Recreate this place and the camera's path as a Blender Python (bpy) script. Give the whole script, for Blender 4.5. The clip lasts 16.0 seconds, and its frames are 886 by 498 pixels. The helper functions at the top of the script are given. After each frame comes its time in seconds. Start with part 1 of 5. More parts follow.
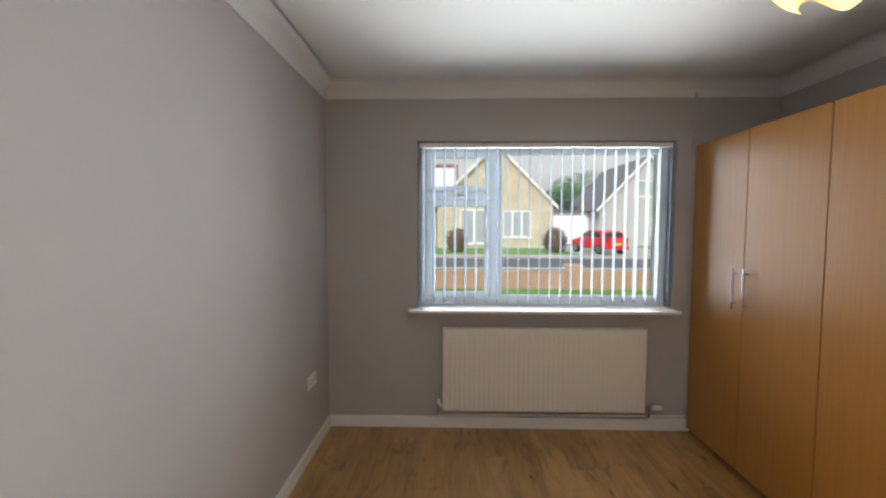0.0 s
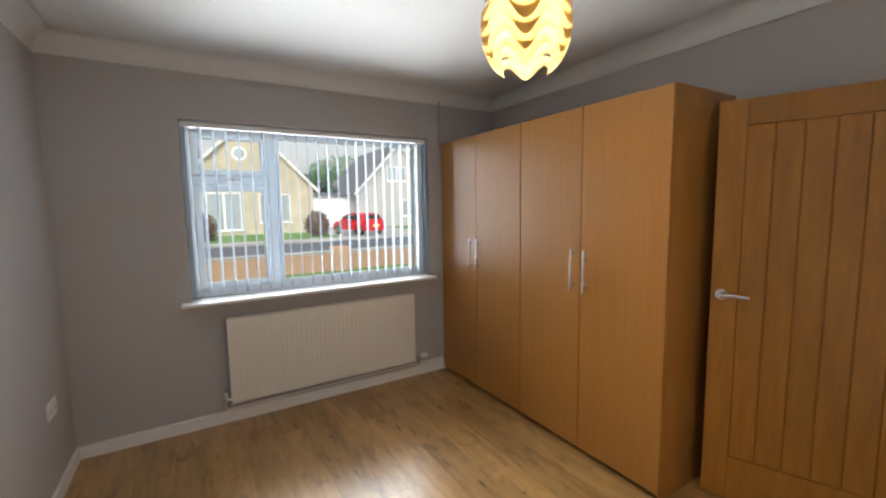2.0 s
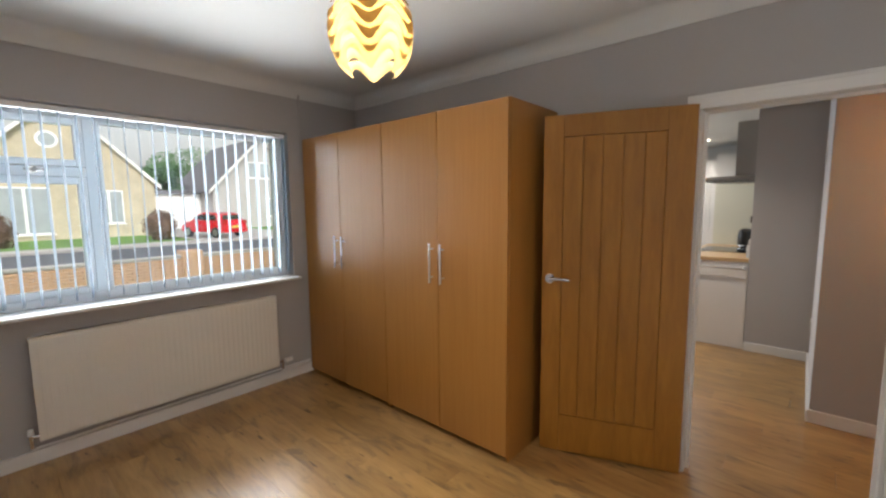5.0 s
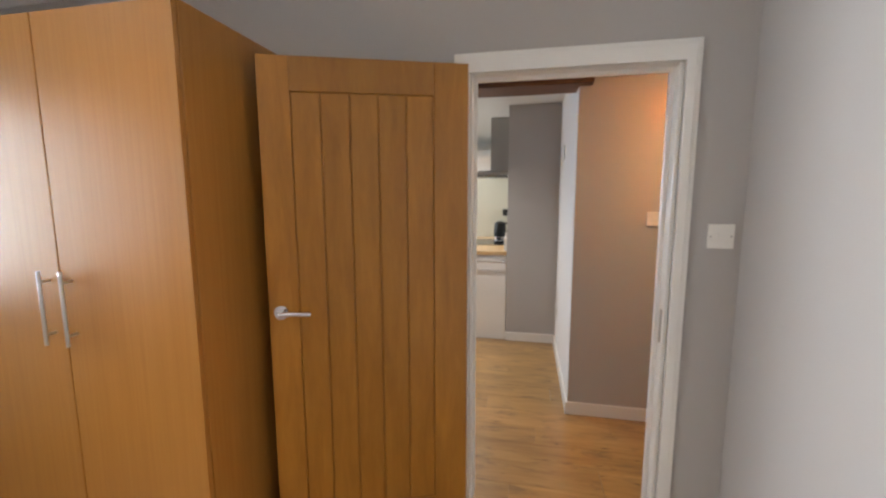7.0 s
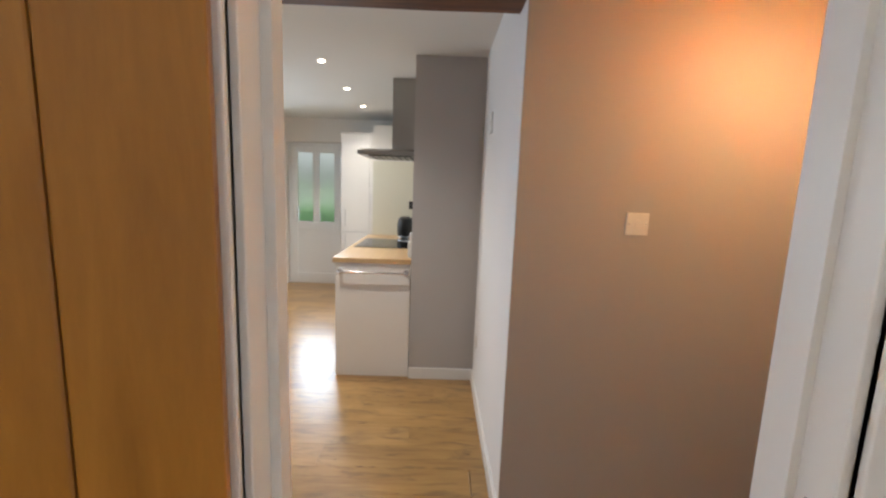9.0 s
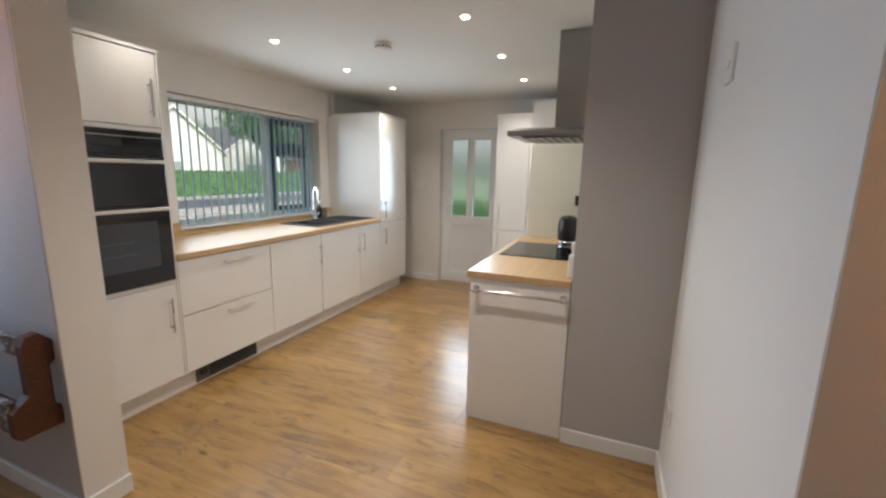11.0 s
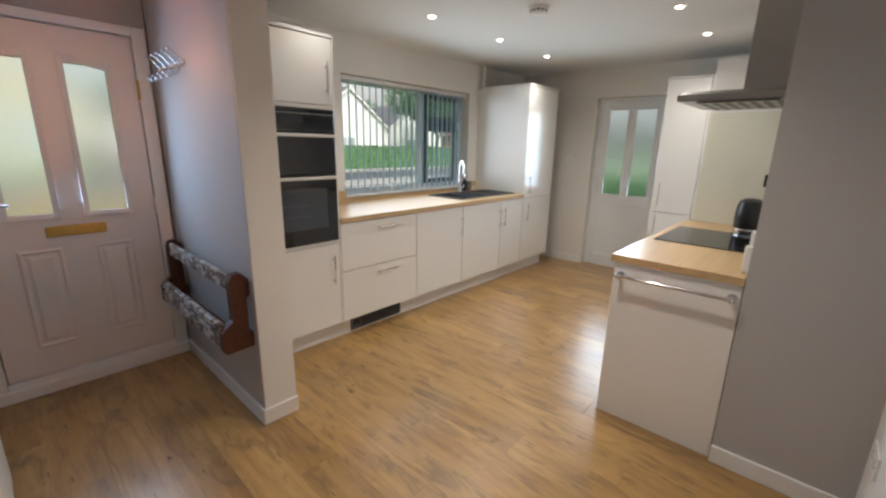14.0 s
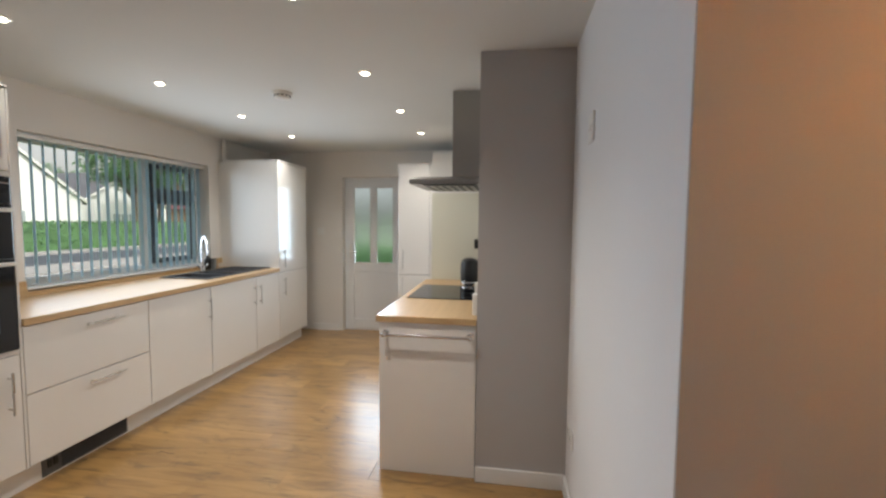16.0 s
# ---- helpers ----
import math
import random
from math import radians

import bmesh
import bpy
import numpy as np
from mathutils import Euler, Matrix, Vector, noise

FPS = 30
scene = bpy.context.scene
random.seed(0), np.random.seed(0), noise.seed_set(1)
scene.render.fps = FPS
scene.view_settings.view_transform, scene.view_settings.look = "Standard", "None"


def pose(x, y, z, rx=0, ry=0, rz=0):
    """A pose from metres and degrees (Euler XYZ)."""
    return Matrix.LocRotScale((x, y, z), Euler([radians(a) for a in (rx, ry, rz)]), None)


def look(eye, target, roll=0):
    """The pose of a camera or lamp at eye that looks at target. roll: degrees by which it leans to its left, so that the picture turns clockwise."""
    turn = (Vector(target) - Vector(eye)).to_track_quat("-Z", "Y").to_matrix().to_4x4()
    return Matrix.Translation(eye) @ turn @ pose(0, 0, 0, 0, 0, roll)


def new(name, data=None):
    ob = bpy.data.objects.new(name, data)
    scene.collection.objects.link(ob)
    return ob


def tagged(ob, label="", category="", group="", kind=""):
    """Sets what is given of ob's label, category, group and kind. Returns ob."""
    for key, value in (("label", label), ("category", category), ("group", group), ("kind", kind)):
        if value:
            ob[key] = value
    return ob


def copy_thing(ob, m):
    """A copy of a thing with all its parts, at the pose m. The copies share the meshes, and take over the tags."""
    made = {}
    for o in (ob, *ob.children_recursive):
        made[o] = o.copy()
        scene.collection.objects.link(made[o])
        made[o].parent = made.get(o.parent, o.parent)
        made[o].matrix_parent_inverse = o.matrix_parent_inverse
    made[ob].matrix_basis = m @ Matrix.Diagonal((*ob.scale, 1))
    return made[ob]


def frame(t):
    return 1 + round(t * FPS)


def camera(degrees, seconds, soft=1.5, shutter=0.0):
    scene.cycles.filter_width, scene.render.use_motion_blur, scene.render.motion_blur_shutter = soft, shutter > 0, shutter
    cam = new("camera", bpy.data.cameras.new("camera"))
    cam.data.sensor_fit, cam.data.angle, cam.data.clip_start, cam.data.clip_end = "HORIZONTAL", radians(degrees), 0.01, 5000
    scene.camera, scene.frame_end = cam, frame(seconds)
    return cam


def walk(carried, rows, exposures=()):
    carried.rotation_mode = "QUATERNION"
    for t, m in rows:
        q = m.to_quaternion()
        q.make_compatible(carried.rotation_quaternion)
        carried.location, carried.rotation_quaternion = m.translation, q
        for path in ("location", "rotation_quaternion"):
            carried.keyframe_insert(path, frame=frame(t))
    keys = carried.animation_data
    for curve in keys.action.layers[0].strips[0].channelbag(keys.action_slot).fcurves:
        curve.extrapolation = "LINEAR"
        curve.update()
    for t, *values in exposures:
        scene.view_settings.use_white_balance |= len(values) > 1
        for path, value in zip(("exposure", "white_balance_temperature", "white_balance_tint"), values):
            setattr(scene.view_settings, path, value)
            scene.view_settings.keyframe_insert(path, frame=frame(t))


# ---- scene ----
cam = camera(94.3, 16.0, soft=2.4)
PATH = [
    (0, (0.018, 0.18, 1.503), (-0.03, 2.176, 1.384), 0.1),
    (0.5, (-0.053, 0.246, 1.525), (0.265, 2.217, 1.397), -0.4),
    (1, (-0.133, 0.186, 1.503), (0.489, 2.082, 1.367), -0.8),
    (1.5, (-0.158, 0.047, 1.512), (0.716, 1.837, 1.331), -0.8),
    (2, (-0.195, -0.045, 1.512), (0.833, 1.658, 1.304), -0.9),
    (2.5, (-0.265, -0.118, 1.493), (0.853, 1.525, 1.266), -1.0),
    (3, (-0.298, -0.182, 1.497), (0.885, 1.413, 1.26), -1.1),
    (3.2, (-0.324, -0.208, 1.492), (0.885, 1.368, 1.26), -1.2),
    (5.3, (-0.105, -0.128, 1.494), (1.467, 1.089, 1.274), -0.6),
    (5.5, (-0.04, -0.109, 1.501), (1.591, 1.026, 1.276), -0.7),
    (6, (0.137, -0.023, 1.488), (1.899, 0.894, 1.253), -0.7),
    (6.5, (0.363, 0.07, 1.488), (2.236, 0.729, 1.245), -0.5),
    (7, (0.653, 0.057, 1.492), (2.597, 0.453, 1.237), -0.1),
    (7.5, (0.943, 0.065, 1.489), (2.918, 0.233, 1.222), 0.3),
    (8, (1.263, 0.078, 1.464), (3.245, 0.07, 1.196), 1.7),
    (8.2, (1.378, 0.057, 1.458), (3.359, -0.002, 1.183), 2.0),
    (10.3, (2.451, 0.058, 1.457), (4.393, 0.391, 1.114), 1.8),
    (10.5, (2.518, 0.076, 1.462), (4.437, 0.522, 1.115), 1.6),
    (11, (2.645, 0.091, 1.476), (4.467, 0.831, 1.115), 1.2),
    (11.5, (2.717, 0.087, 1.486), (4.416, 1.071, 1.104), 1.1),
    (12, (2.737, 0.084, 1.49), (4.301, 1.256, 1.063), 1.0),
    (12.5, (2.723, 0.083, 1.484), (4.182, 1.363, 1.004), 1.1),
    (13, (2.706, 0.087, 1.475), (4.108, 1.413, 0.948), 1.2),
    (13.5, (2.697, 0.083, 1.463), (4.089, 1.416, 0.928), 1.2),
    (14, (2.694, 0.08, 1.462), (4.131, 1.383, 0.974), 1.2),
    (14.5, (2.696, 0.078, 1.478), (4.234, 1.291, 1.077), 1.0),
    (15, (2.692, 0.087, 1.491), (4.387, 1.109, 1.207), 0.9),
    (15.5, (2.658, 0.108, 1.479), (4.516, 0.824, 1.291), 0.7),
    (16, (2.593, 0.099, 1.464), (4.566, 0.4, 1.335), 0.5),
]
walk(cam, [(t, look(eye, target, roll)) for t, eye, target, roll in PATH], exposures=[(0.0, 0.7), (2.0, 0.8), (3.0, 0.75), (5.5, 0.85), (6.5, 1.05), (7.0, 1.25), (8.2, 1.25), (10.3, 0.9), (16.0, 0.82)])

# ---------- world, sun, large lights ----------
world = bpy.data.worlds.new("overcast")
scene.world = world
world.use_nodes = True
wn = world.node_tree
sky = wn.nodes.new("ShaderNodeTexSky")
sky.sky_type, sky.sun_disc = "NISHITA", False
sky.sun_elevation, sky.sun_rotation = radians(45), radians(205)
sky.dust_density, sky.air_density = 4.0, 1.6
hsv = wn.nodes.new("ShaderNodeHueSaturation")
hsv.inputs["Saturation"].default_value = 0.22
wn.links.new(sky.outputs[0], hsv.inputs["Color"])
wn.links.new(hsv.outputs[0], wn.nodes["Background"].inputs[0])
wn.nodes["Background"].inputs[1].default_value = 0.105


def lamp(name, kind, m, watts, colour, **more):
    data = bpy.data.lights.new(name, kind)
    data.energy, data.color = watts, colour
    if "size" in more:
        data.shape, data.size, data.size_y = "RECTANGLE", more["size"][0], more["size"][1]
    if "radius" in more:
        data.shadow_soft_size = more["radius"]
    if "cone" in more:
        data.spot_size, data.spot_blend = radians(more["cone"]), 1.0
    if "spread" in more:
        data.spread = radians(more["spread"])
    if "angle" in more:
        data.angle = radians(more["angle"])
    ob = new(name, data)
    ob.matrix_world = m
    return ob


SUN = lamp("sun", "SUN", look((-12, -25, 30), (0, 3, 0)), 1.5, (1.0, 0.96, 0.9), angle=14)
COOL = (0.78, 0.89, 1.0)
# daylight entering through the window openings and glazed doors
lamp("daylight_bedroom", "AREA", look((0.68, 3.2625, 1.50), (0.68, 0.0, 1.50)), 52, (0.90, 0.95, 1.0), size=(1.72, 1.08), spread=116)
lamp("daylight_kitchen", "AREA", look((5.74, 3.285, 1.53), (5.74, 0.0, 1.53)), 7.5, COOL, size=(1.66, 0.98), spread=130)
lamp("daylight_front_door", "AREA", look((2.99, 3.215, 1.45), (3.05, 0.0, 1.2)), 4.8, (0.46, 0.68, 1.0), size=(0.55, 0.80), spread=160)
lamp("daylight_back_door", "AREA", look((7.84, 1.84, 1.42), (5.0, 1.84, 1.2)), 4.5, (0.66, 0.83, 1.0), size=(0.55, 0.98), spread=90)
lamp("pendant_bulb", "POINT", pose(0.76, 1.0, 2.08), 15, (1.0, 0.80, 0.56), radius=0.05)
lamp("hall_bulb", "POINT", pose(3.015, 2.42, 2.03), 3.2, (1.0, 0.54, 0.26), radius=0.03)
lamp("hall_bulb_south", "POINT", pose(2.98, -1.12, 2.10), 12.5, (1.0, 0.55, 0.23), radius=0.05)
SPOTS = [(x, y) for y in (2.38, 0.965) for x in (4.19, 5.06, 5.91, 6.75)]
for x, y in SPOTS:
    lamp("downlight_bulb", "SPOT", pose(x, y, 2.352), 5 if (x, y) == SPOTS[0] else 34 if (x, y) == SPOTS[4] else 14.5, (1.0, 0.94, 0.85), radius=0.03, cone=132)

# ---------- materials ----------


def node_mat(name):
    m = bpy.data.materials.new(name)
    m.use_nodes = True
    t = m.node_tree
    return m, t, t.nodes["Principled BSDF"]


def coords(t, scale=(1, 1, 1), shift=None):
    c = t.nodes.new("ShaderNodeTexCoord")
    mp = t.nodes.new("ShaderNodeMapping")
    mp.inputs["Scale"].default_value = scale
    t.links.new(c.outputs["Object"], mp.inputs["Vector"])
    if shift:
        t.links.new(shift, mp.inputs["Location"])
    return mp.outputs[0]


def noise_tex(t, vec, scale, detail=4.0, rough=0.55, distort=0.0):
    n = t.nodes.new("ShaderNodeTexNoise")
    n.inputs["Scale"].default_value, n.inputs["Detail"].default_value = scale, detail
    n.inputs["Roughness"].default_value, n.inputs["Distortion"].default_value = rough, distort
    t.links.new(vec, n.inputs["Vector"])
    return n.outputs["Fac"]


def ramp(t, fac, stops):
    r = t.nodes.new("ShaderNodeValToRGB")
    while len(r.color_ramp.elements) < len(stops):
        r.color_ramp.elements.new(0.5)
    for e, (p, c) in zip(r.color_ramp.elements, stops):
        e.position, e.color = p, (*c, 1)
    t.links.new(fac, r.inputs[0])
    return r.outputs[0]


def mixc(t, fac, a, b, mode="MIX"):
    n = t.nodes.new("ShaderNodeMix")
    n.data_type, n.blend_type = "RGBA", mode
    for sock, v in ((n.inputs[0], fac), (n.inputs[6], a), (n.inputs[7], b)):
        if isinstance(v, (int, float)):
            sock.default_value = v
        elif isinstance(v, tuple):
            sock.default_value = (*v, 1)
        else:
            t.links.new(v, sock)
    return n.outputs[2]


def bump(t, b, height, strength, dist=0.002):
    n = t.nodes.new("ShaderNodeBump")
    n.inputs["Strength"].default_value, n.inputs["Distance"].default_value = strength, dist
    t.links.new(height, n.inputs["Height"])
    t.links.new(n.outputs[0], b.inputs["Normal"])


def plain(name, colour, rough=0.5, metal=0.0, var=0.06, grain=60.0, bumpy=0.1, coat=0.0, patch=1.2):
    m, t, b = node_mat(name)
    v = coords(t)
    fine, broad = noise_tex(t, v, grain), noise_tex(t, v, patch, 3.0)
    lo, hi = tuple(c * (1 - var) for c in colour), tuple(min(1, c * (1 + var)) for c in colour)
    col = mixc(t, 0.35, ramp(t, broad, [(0.3, lo), (0.7, hi)]), ramp(t, fine, [(0.3, lo), (0.7, hi)]))
    t.links.new(col, b.inputs["Base Color"])
    mr = t.nodes.new("ShaderNodeMapRange")
    mr.inputs["To Min"].default_value, mr.inputs["To Max"].default_value = max(0.02, rough - 0.06), min(1, rough + 0.06)
    t.links.new(broad, mr.inputs[0])
    t.links.new(mr.outputs[0], b.inputs["Roughness"])
    b.inputs["Metallic"].default_value = metal
    b.inputs["Coat Weight"].default_value = coat
    b.inputs["Coat Roughness"].default_value = 0.08
    if bumpy:
        bump(t, b, fine, bumpy)
    return m


def wood(name, dark, mid, light, rough=0.4, scale=(14, 14, 0.9), per_piece=False, knots=False, coat=0.0, ring=3.0):
    m, t, b = node_mat(name)
    info = t.nodes.new("ShaderNodeObjectInfo")
    shift = None
    if per_piece:
        vm = t.nodes.new("ShaderNodeVectorMath")
        vm.operation = "SCALE"
        vm.inputs[0].default_value = (37, 53, 19)
        t.links.new(info.outputs["Random"], vm.inputs["Scale"])
        shift = vm.outputs[0]
    v = coords(t, scale, shift)
    g = noise_tex(t, v, ring, 5.0, 0.55, 0.6)
    f = noise_tex(t, v, 16.0, 3.0, 0.7)
    col = ramp(t, g, [(0.28, dark), (0.5, mid), (0.72, light)])
    col = mixc(t, 0.22, col, ramp(t, f, [(0.3, dark), (0.65, light)]))
    if knots:
        kv = coords(t, tuple(0.22 * s if s > 3 else s * 0.8 for s in scale), shift)
        k = noise_tex(t, kv, 2.6, 2.0, 0.5, 0.4)
        dim = tuple(c * 0.40 for c in dark)
        mask = ramp(t, k, [(0.55, (0, 0, 0)), (0.70, (1, 1, 1))])
        crack = ramp(t, f, [(0.45, (0, 0, 0)), (0.62, (1, 1, 1))])
        fac = t.nodes.new("ShaderNodeMath")
        fac.operation = "MULTIPLY"
        t.links.new(mask, fac.inputs[0])
        t.links.new(crack, fac.inputs[1])
        col = mixc(t, fac.outputs[0], col, dim)
    if per_piece:
        tone = ramp(t, info.outputs["Random"], [(0.0, (0.72, 0.70, 0.67)), (0.5, (0.92, 0.91, 0.90)), (1.0, (1.0, 0.98, 0.95))])
        col = mixc(t, 1.0, col, tone, "MULTIPLY")
    t.links.new(col, b.inputs["Base Color"])
    mr = t.nodes.new("ShaderNodeMapRange")
    mr.inputs["To Min"].default_value, mr.inputs["To Max"].default_value = rough - 0.07, rough + 0.1
    t.links.new(g, mr.inputs[0])
    t.links.new(mr.outputs[0], b.inputs["Roughness"])
    b.inputs["Coat Weight"].default_value = coat
    b.inputs["Coat Roughness"].default_value = 0.2
    bump(t, b, f, 0.12, 0.001)
    return m


def rustic_oak(name):
    """Laminate boards along y: soft grain, smoky patches, small knots and short dark checks."""
    m, t, b = node_mat(name)
    info = t.nodes.new("ShaderNodeObjectInfo")
    vm = t.nodes.new("ShaderNodeVectorMath")
    vm.operation = "SCALE"
    vm.inputs[0].default_value = (37, 53, 19)
    t.links.new(info.outputs["Random"], vm.inputs["Scale"])
    shift = vm.outputs[0]
    broad = noise_tex(t, coords(t, (5.0, 1.1, 5.0), shift), 1.3, 3.0, 0.5, 0.5)
    grain = noise_tex(t, coords(t, (13.0, 1.1, 13.0), shift), 2.2, 5.0, 0.62, 0.8)
    fine = noise_tex(t, coords(t, (90.0, 5.0, 90.0), shift), 2.0, 3.0, 0.6)
    col = ramp(t, grain, [(0.25, (0.25, 0.130, 0.043)), (0.5, (0.44, 0.252, 0.085)), (0.75, (0.57, 0.352, 0.135))])
    col = mixc(t, 0.38, col, ramp(t, broad, [(0.3, (0.22, 0.116, 0.043)), (0.5, (0.44, 0.257, 0.090)), (0.72, (0.60, 0.38, 0.149))]))
    col = mixc(t, 0.08, col, ramp(t, fine, [(0.35, (0.20, 0.10, 0.034)), (0.65, (0.54, 0.35, 0.145))]))
    # smoky patches
    smoke = ramp(t, noise_tex(t, coords(t, (6.5, 2.0, 6.5), shift), 1.9, 3.0, 0.6, 0.8), [(0.52, (0, 0, 0)), (0.70, (0.7, 0.7, 0.7))])
    col = mixc(t, smoke, col, (0.19, 0.115, 0.055))
    # knots
    vo = t.nodes.new("ShaderNodeTexVoronoi")
    vo.inputs["Scale"].default_value = 1.0
    t.links.new(coords(t, (7.0, 2.2, 7.0), shift), vo.inputs["Vector"])
    warp = t.nodes.new("ShaderNodeMath")
    warp.operation = "MULTIPLY_ADD"
    warp.inputs[1].default_value = 0.30
    t.links.new(grain, warp.inputs[0])
    t.links.new(vo.outputs["Distance"], warp.inputs[2])
    knot = ramp(t, warp.outputs[0], [(0.155, (0.9, 0.9, 0.9)), (0.25, (0, 0, 0))])
    col = mixc(t, knot, col, (0.085, 0.045, 0.020))
    # short checks in the surface
    gate = ramp(t, noise_tex(t, coords(t, (8.0, 3.0, 8.0), shift), 2.2, 2.0, 0.5), [(0.60, (0, 0, 0)), (0.70, (1, 1, 1))])
    crack = ramp(t, noise_tex(t, coords(t, (30.0, 5.0, 30.0), shift), 1.5, 2.0, 0.5, 0.6), [(0.60, (0, 0, 0)), (0.66, (1, 1, 1))])
    col = mixc(t, mixc(t, 1.0, gate, crack, "MULTIPLY"), col, (0.12, 0.062, 0.026))
    tone = ramp(t, info.outputs["Random"], [(0.0, (0.78, 0.765, 0.74)), (0.5, (0.92, 0.91, 0.90)), (1.0, (1.0, 0.99, 0.97))])
    t.links.new(mixc(t, 1.0, col, tone, "MULTIPLY"), b.inputs["Base Color"])
    mr = t.nodes.new("ShaderNodeMapRange")
    mr.inputs["To Min"].default_value, mr.inputs["To Max"].default_value = 0.24, 0.38
    t.links.new(broad, mr.inputs[0])
    t.links.new(mr.outputs[0], b.inputs["Roughness"])
    b.inputs["Coat Weight"].default_value, b.inputs["Coat Roughness"].default_value = 0.5, 0.24
    bump(t, b, fine, 0.10, 0.001)
    return m


def worn_paint(name, wood_colour, paint, cover):
    """Old paint rubbed through to the wood in blotches; cover is the share left."""
    m, t, b = node_mat(name)
    v = coords(t, (1.0, 0.55, 1.0))
    blot = noise_tex(t, v, 26.0, 6.0, 0.68, 0.5)
    dirt = noise_tex(t, v, 90.0, 4.0, 0.6)
    dark = tuple(c * 0.45 for c in wood_colour)
    under = ramp(t, dirt, [(0.3, dark), (0.7, wood_colour)])
    over = ramp(t, dirt, [(0.3, tuple(c * 0.72 for c in paint)), (0.65, paint)])
    edge = 0.72 - 0.42 * cover
    t.links.new(mixc(t, ramp(t, blot, [(edge, (0, 0, 0)), (edge + 0.12, (1, 1, 1))]), under, over), b.inputs["Base Color"])
    b.inputs["Roughness"].default_value = 0.55
    bump(t, b, blot, 0.25, 0.002)
    return m


def glass(name, rough=0.0, tint=(1, 1, 1), bumpy=0.0, ior=1.45):
    m, t, b = node_mat(name)
    b.inputs["Base Color"].default_value = (*tint, 1)
    b.inputs["Transmission Weight"].default_value = 1.0
    b.inputs["Roughness"].default_value = rough
    b.inputs["IOR"].default_value = ior
    if bumpy:
        bump(t, b, noise_tex(t, coords(t), 70.0, 2.0), bumpy, 0.004)
    return m


def cloth(name, colour, through_light=0.5, glow=0.0):
    m, t, b = node_mat(name)
    tr = t.nodes.new("ShaderNodeBsdfTranslucent")
    tr.inputs[0].default_value = (*colour, 1)
    b.inputs["Base Color"].default_value = (*colour, 1)
    b.inputs["Roughness"].default_value = 0.8
    bump(t, b, noise_tex(t, coords(t), 300.0), 0.1)
    mx = t.nodes.new("ShaderNodeMixShader")
    mx.inputs[0].default_value = through_light
    t.links.new(b.outputs[0], mx.inputs[1])
    t.links.new(tr.outputs[0], mx.inputs[2])
    t.links.new(mx.outputs[0], t.nodes["Material Output"].inputs[0])
    if glow:
        b.inputs["Emission Color"].default_value = (1.0, 0.66, 0.25, 1)
        b.inputs["Emission Strength"].default_value = glow
    return m


def emitter(name, colour, strength):
    m, t, b = node_mat(name)
    b.inputs["Emission Color"].default_value = (*colour, 1)
    b.inputs["Emission Strength"].default_value = strength
    return m


GREY = plain("grey_wall_paint", (0.455, 0.435, 0.425), 0.85, var=0.03, grain=180, bumpy=0.15)
WHITE_WALL = plain("white_wall_paint", (0.78, 0.75, 0.71), 0.85, var=0.025, grain=180, bumpy=0.15)
PALE_WALL = plain("pale_wall_paint", (0.79, 0.785, 0.79), 0.85, var=0.025, grain=180, bumpy=0.15)
CEIL = plain("ceiling_paint", (0.72, 0.72, 0.70), 0.9, var=0.02, grain=120, bumpy=0.15)
GLOSS_TRIM = plain("white_gloss_paint", (0.80, 0.79, 0.77), 0.35, var=0.02, grain=40, bumpy=0.04)
UPVC = plain("white_upvc", (0.82, 0.83, 0.84), 0.3, var=0.015, grain=30, bumpy=0.02)
DOOR_WHITE = plain("white_composite_door", (0.76, 0.73, 0.72), 0.42, var=0.03, grain=90, bumpy=0.08)
CAB = plain("white_gloss_cabinet", (0.82, 0.80, 0.77), 0.20, var=0.012, grain=20, bumpy=0.0, coat=0.5)
CARCASS = plain("white_carcass", (0.74, 0.72, 0.69), 0.4, var=0.02, grain=40, bumpy=0.03)
RADIATOR = plain("cream_radiator_enamel", (0.78, 0.75, 0.68), 0.4, var=0.02, grain=50, bumpy=0.03)
CHROME = plain("chrome", (0.78, 0.78, 0.80), 0.12, 1.0, var=0.02, bumpy=0.0)
STEEL = plain("brushed_steel", (0.38, 0.37, 0.35), 0.34, 1.0, var=0.05, grain=120, bumpy=0.06)
SATIN = plain("satin_steel", (0.64, 0.63, 0.61), 0.28, 1.0, var=0.04, grain=120, bumpy=0.04)
SASH_GREY = plain("slate_grey_sash", (0.10, 0.115, 0.135), 0.4, var=0.06, grain=40, bumpy=0.03)
BRASS = plain("aged_brass", (0.62, 0.43, 0.14), 0.35, 1.0, var=0.12, grain=80, bumpy=0.08)
BLACK_GLASS = plain("black_glass", (0.012, 0.012, 0.014), 0.05, var=0.1, bumpy=0.0, coat=0.0)
BLACK = plain("black_plastic", (0.02, 0.02, 0.02), 0.35, var=0.15, bumpy=0.03)
GRANITE = plain("black_composite_sink", (0.03, 0.028, 0.03), 0.5, var=0.35, grain=400, bumpy=0.15)
DARK = plain("dark_slot", (0.03, 0.03, 0.032), 0.6, var=0.2)
GRILLE = plain("grey_grille", (0.10, 0.10, 0.10), 0.45, var=0.15)
PLASTIC = plain("white_plastic", (0.80, 0.79, 0.76), 0.35, var=0.015, bumpy=0.02)
SPLASH = plain("cream_glass_splashback", (0.74, 0.73, 0.62), 0.08, var=0.01, grain=10, bumpy=0.0, coat=0.6)
FLOOR = rustic_oak("oak_laminate")
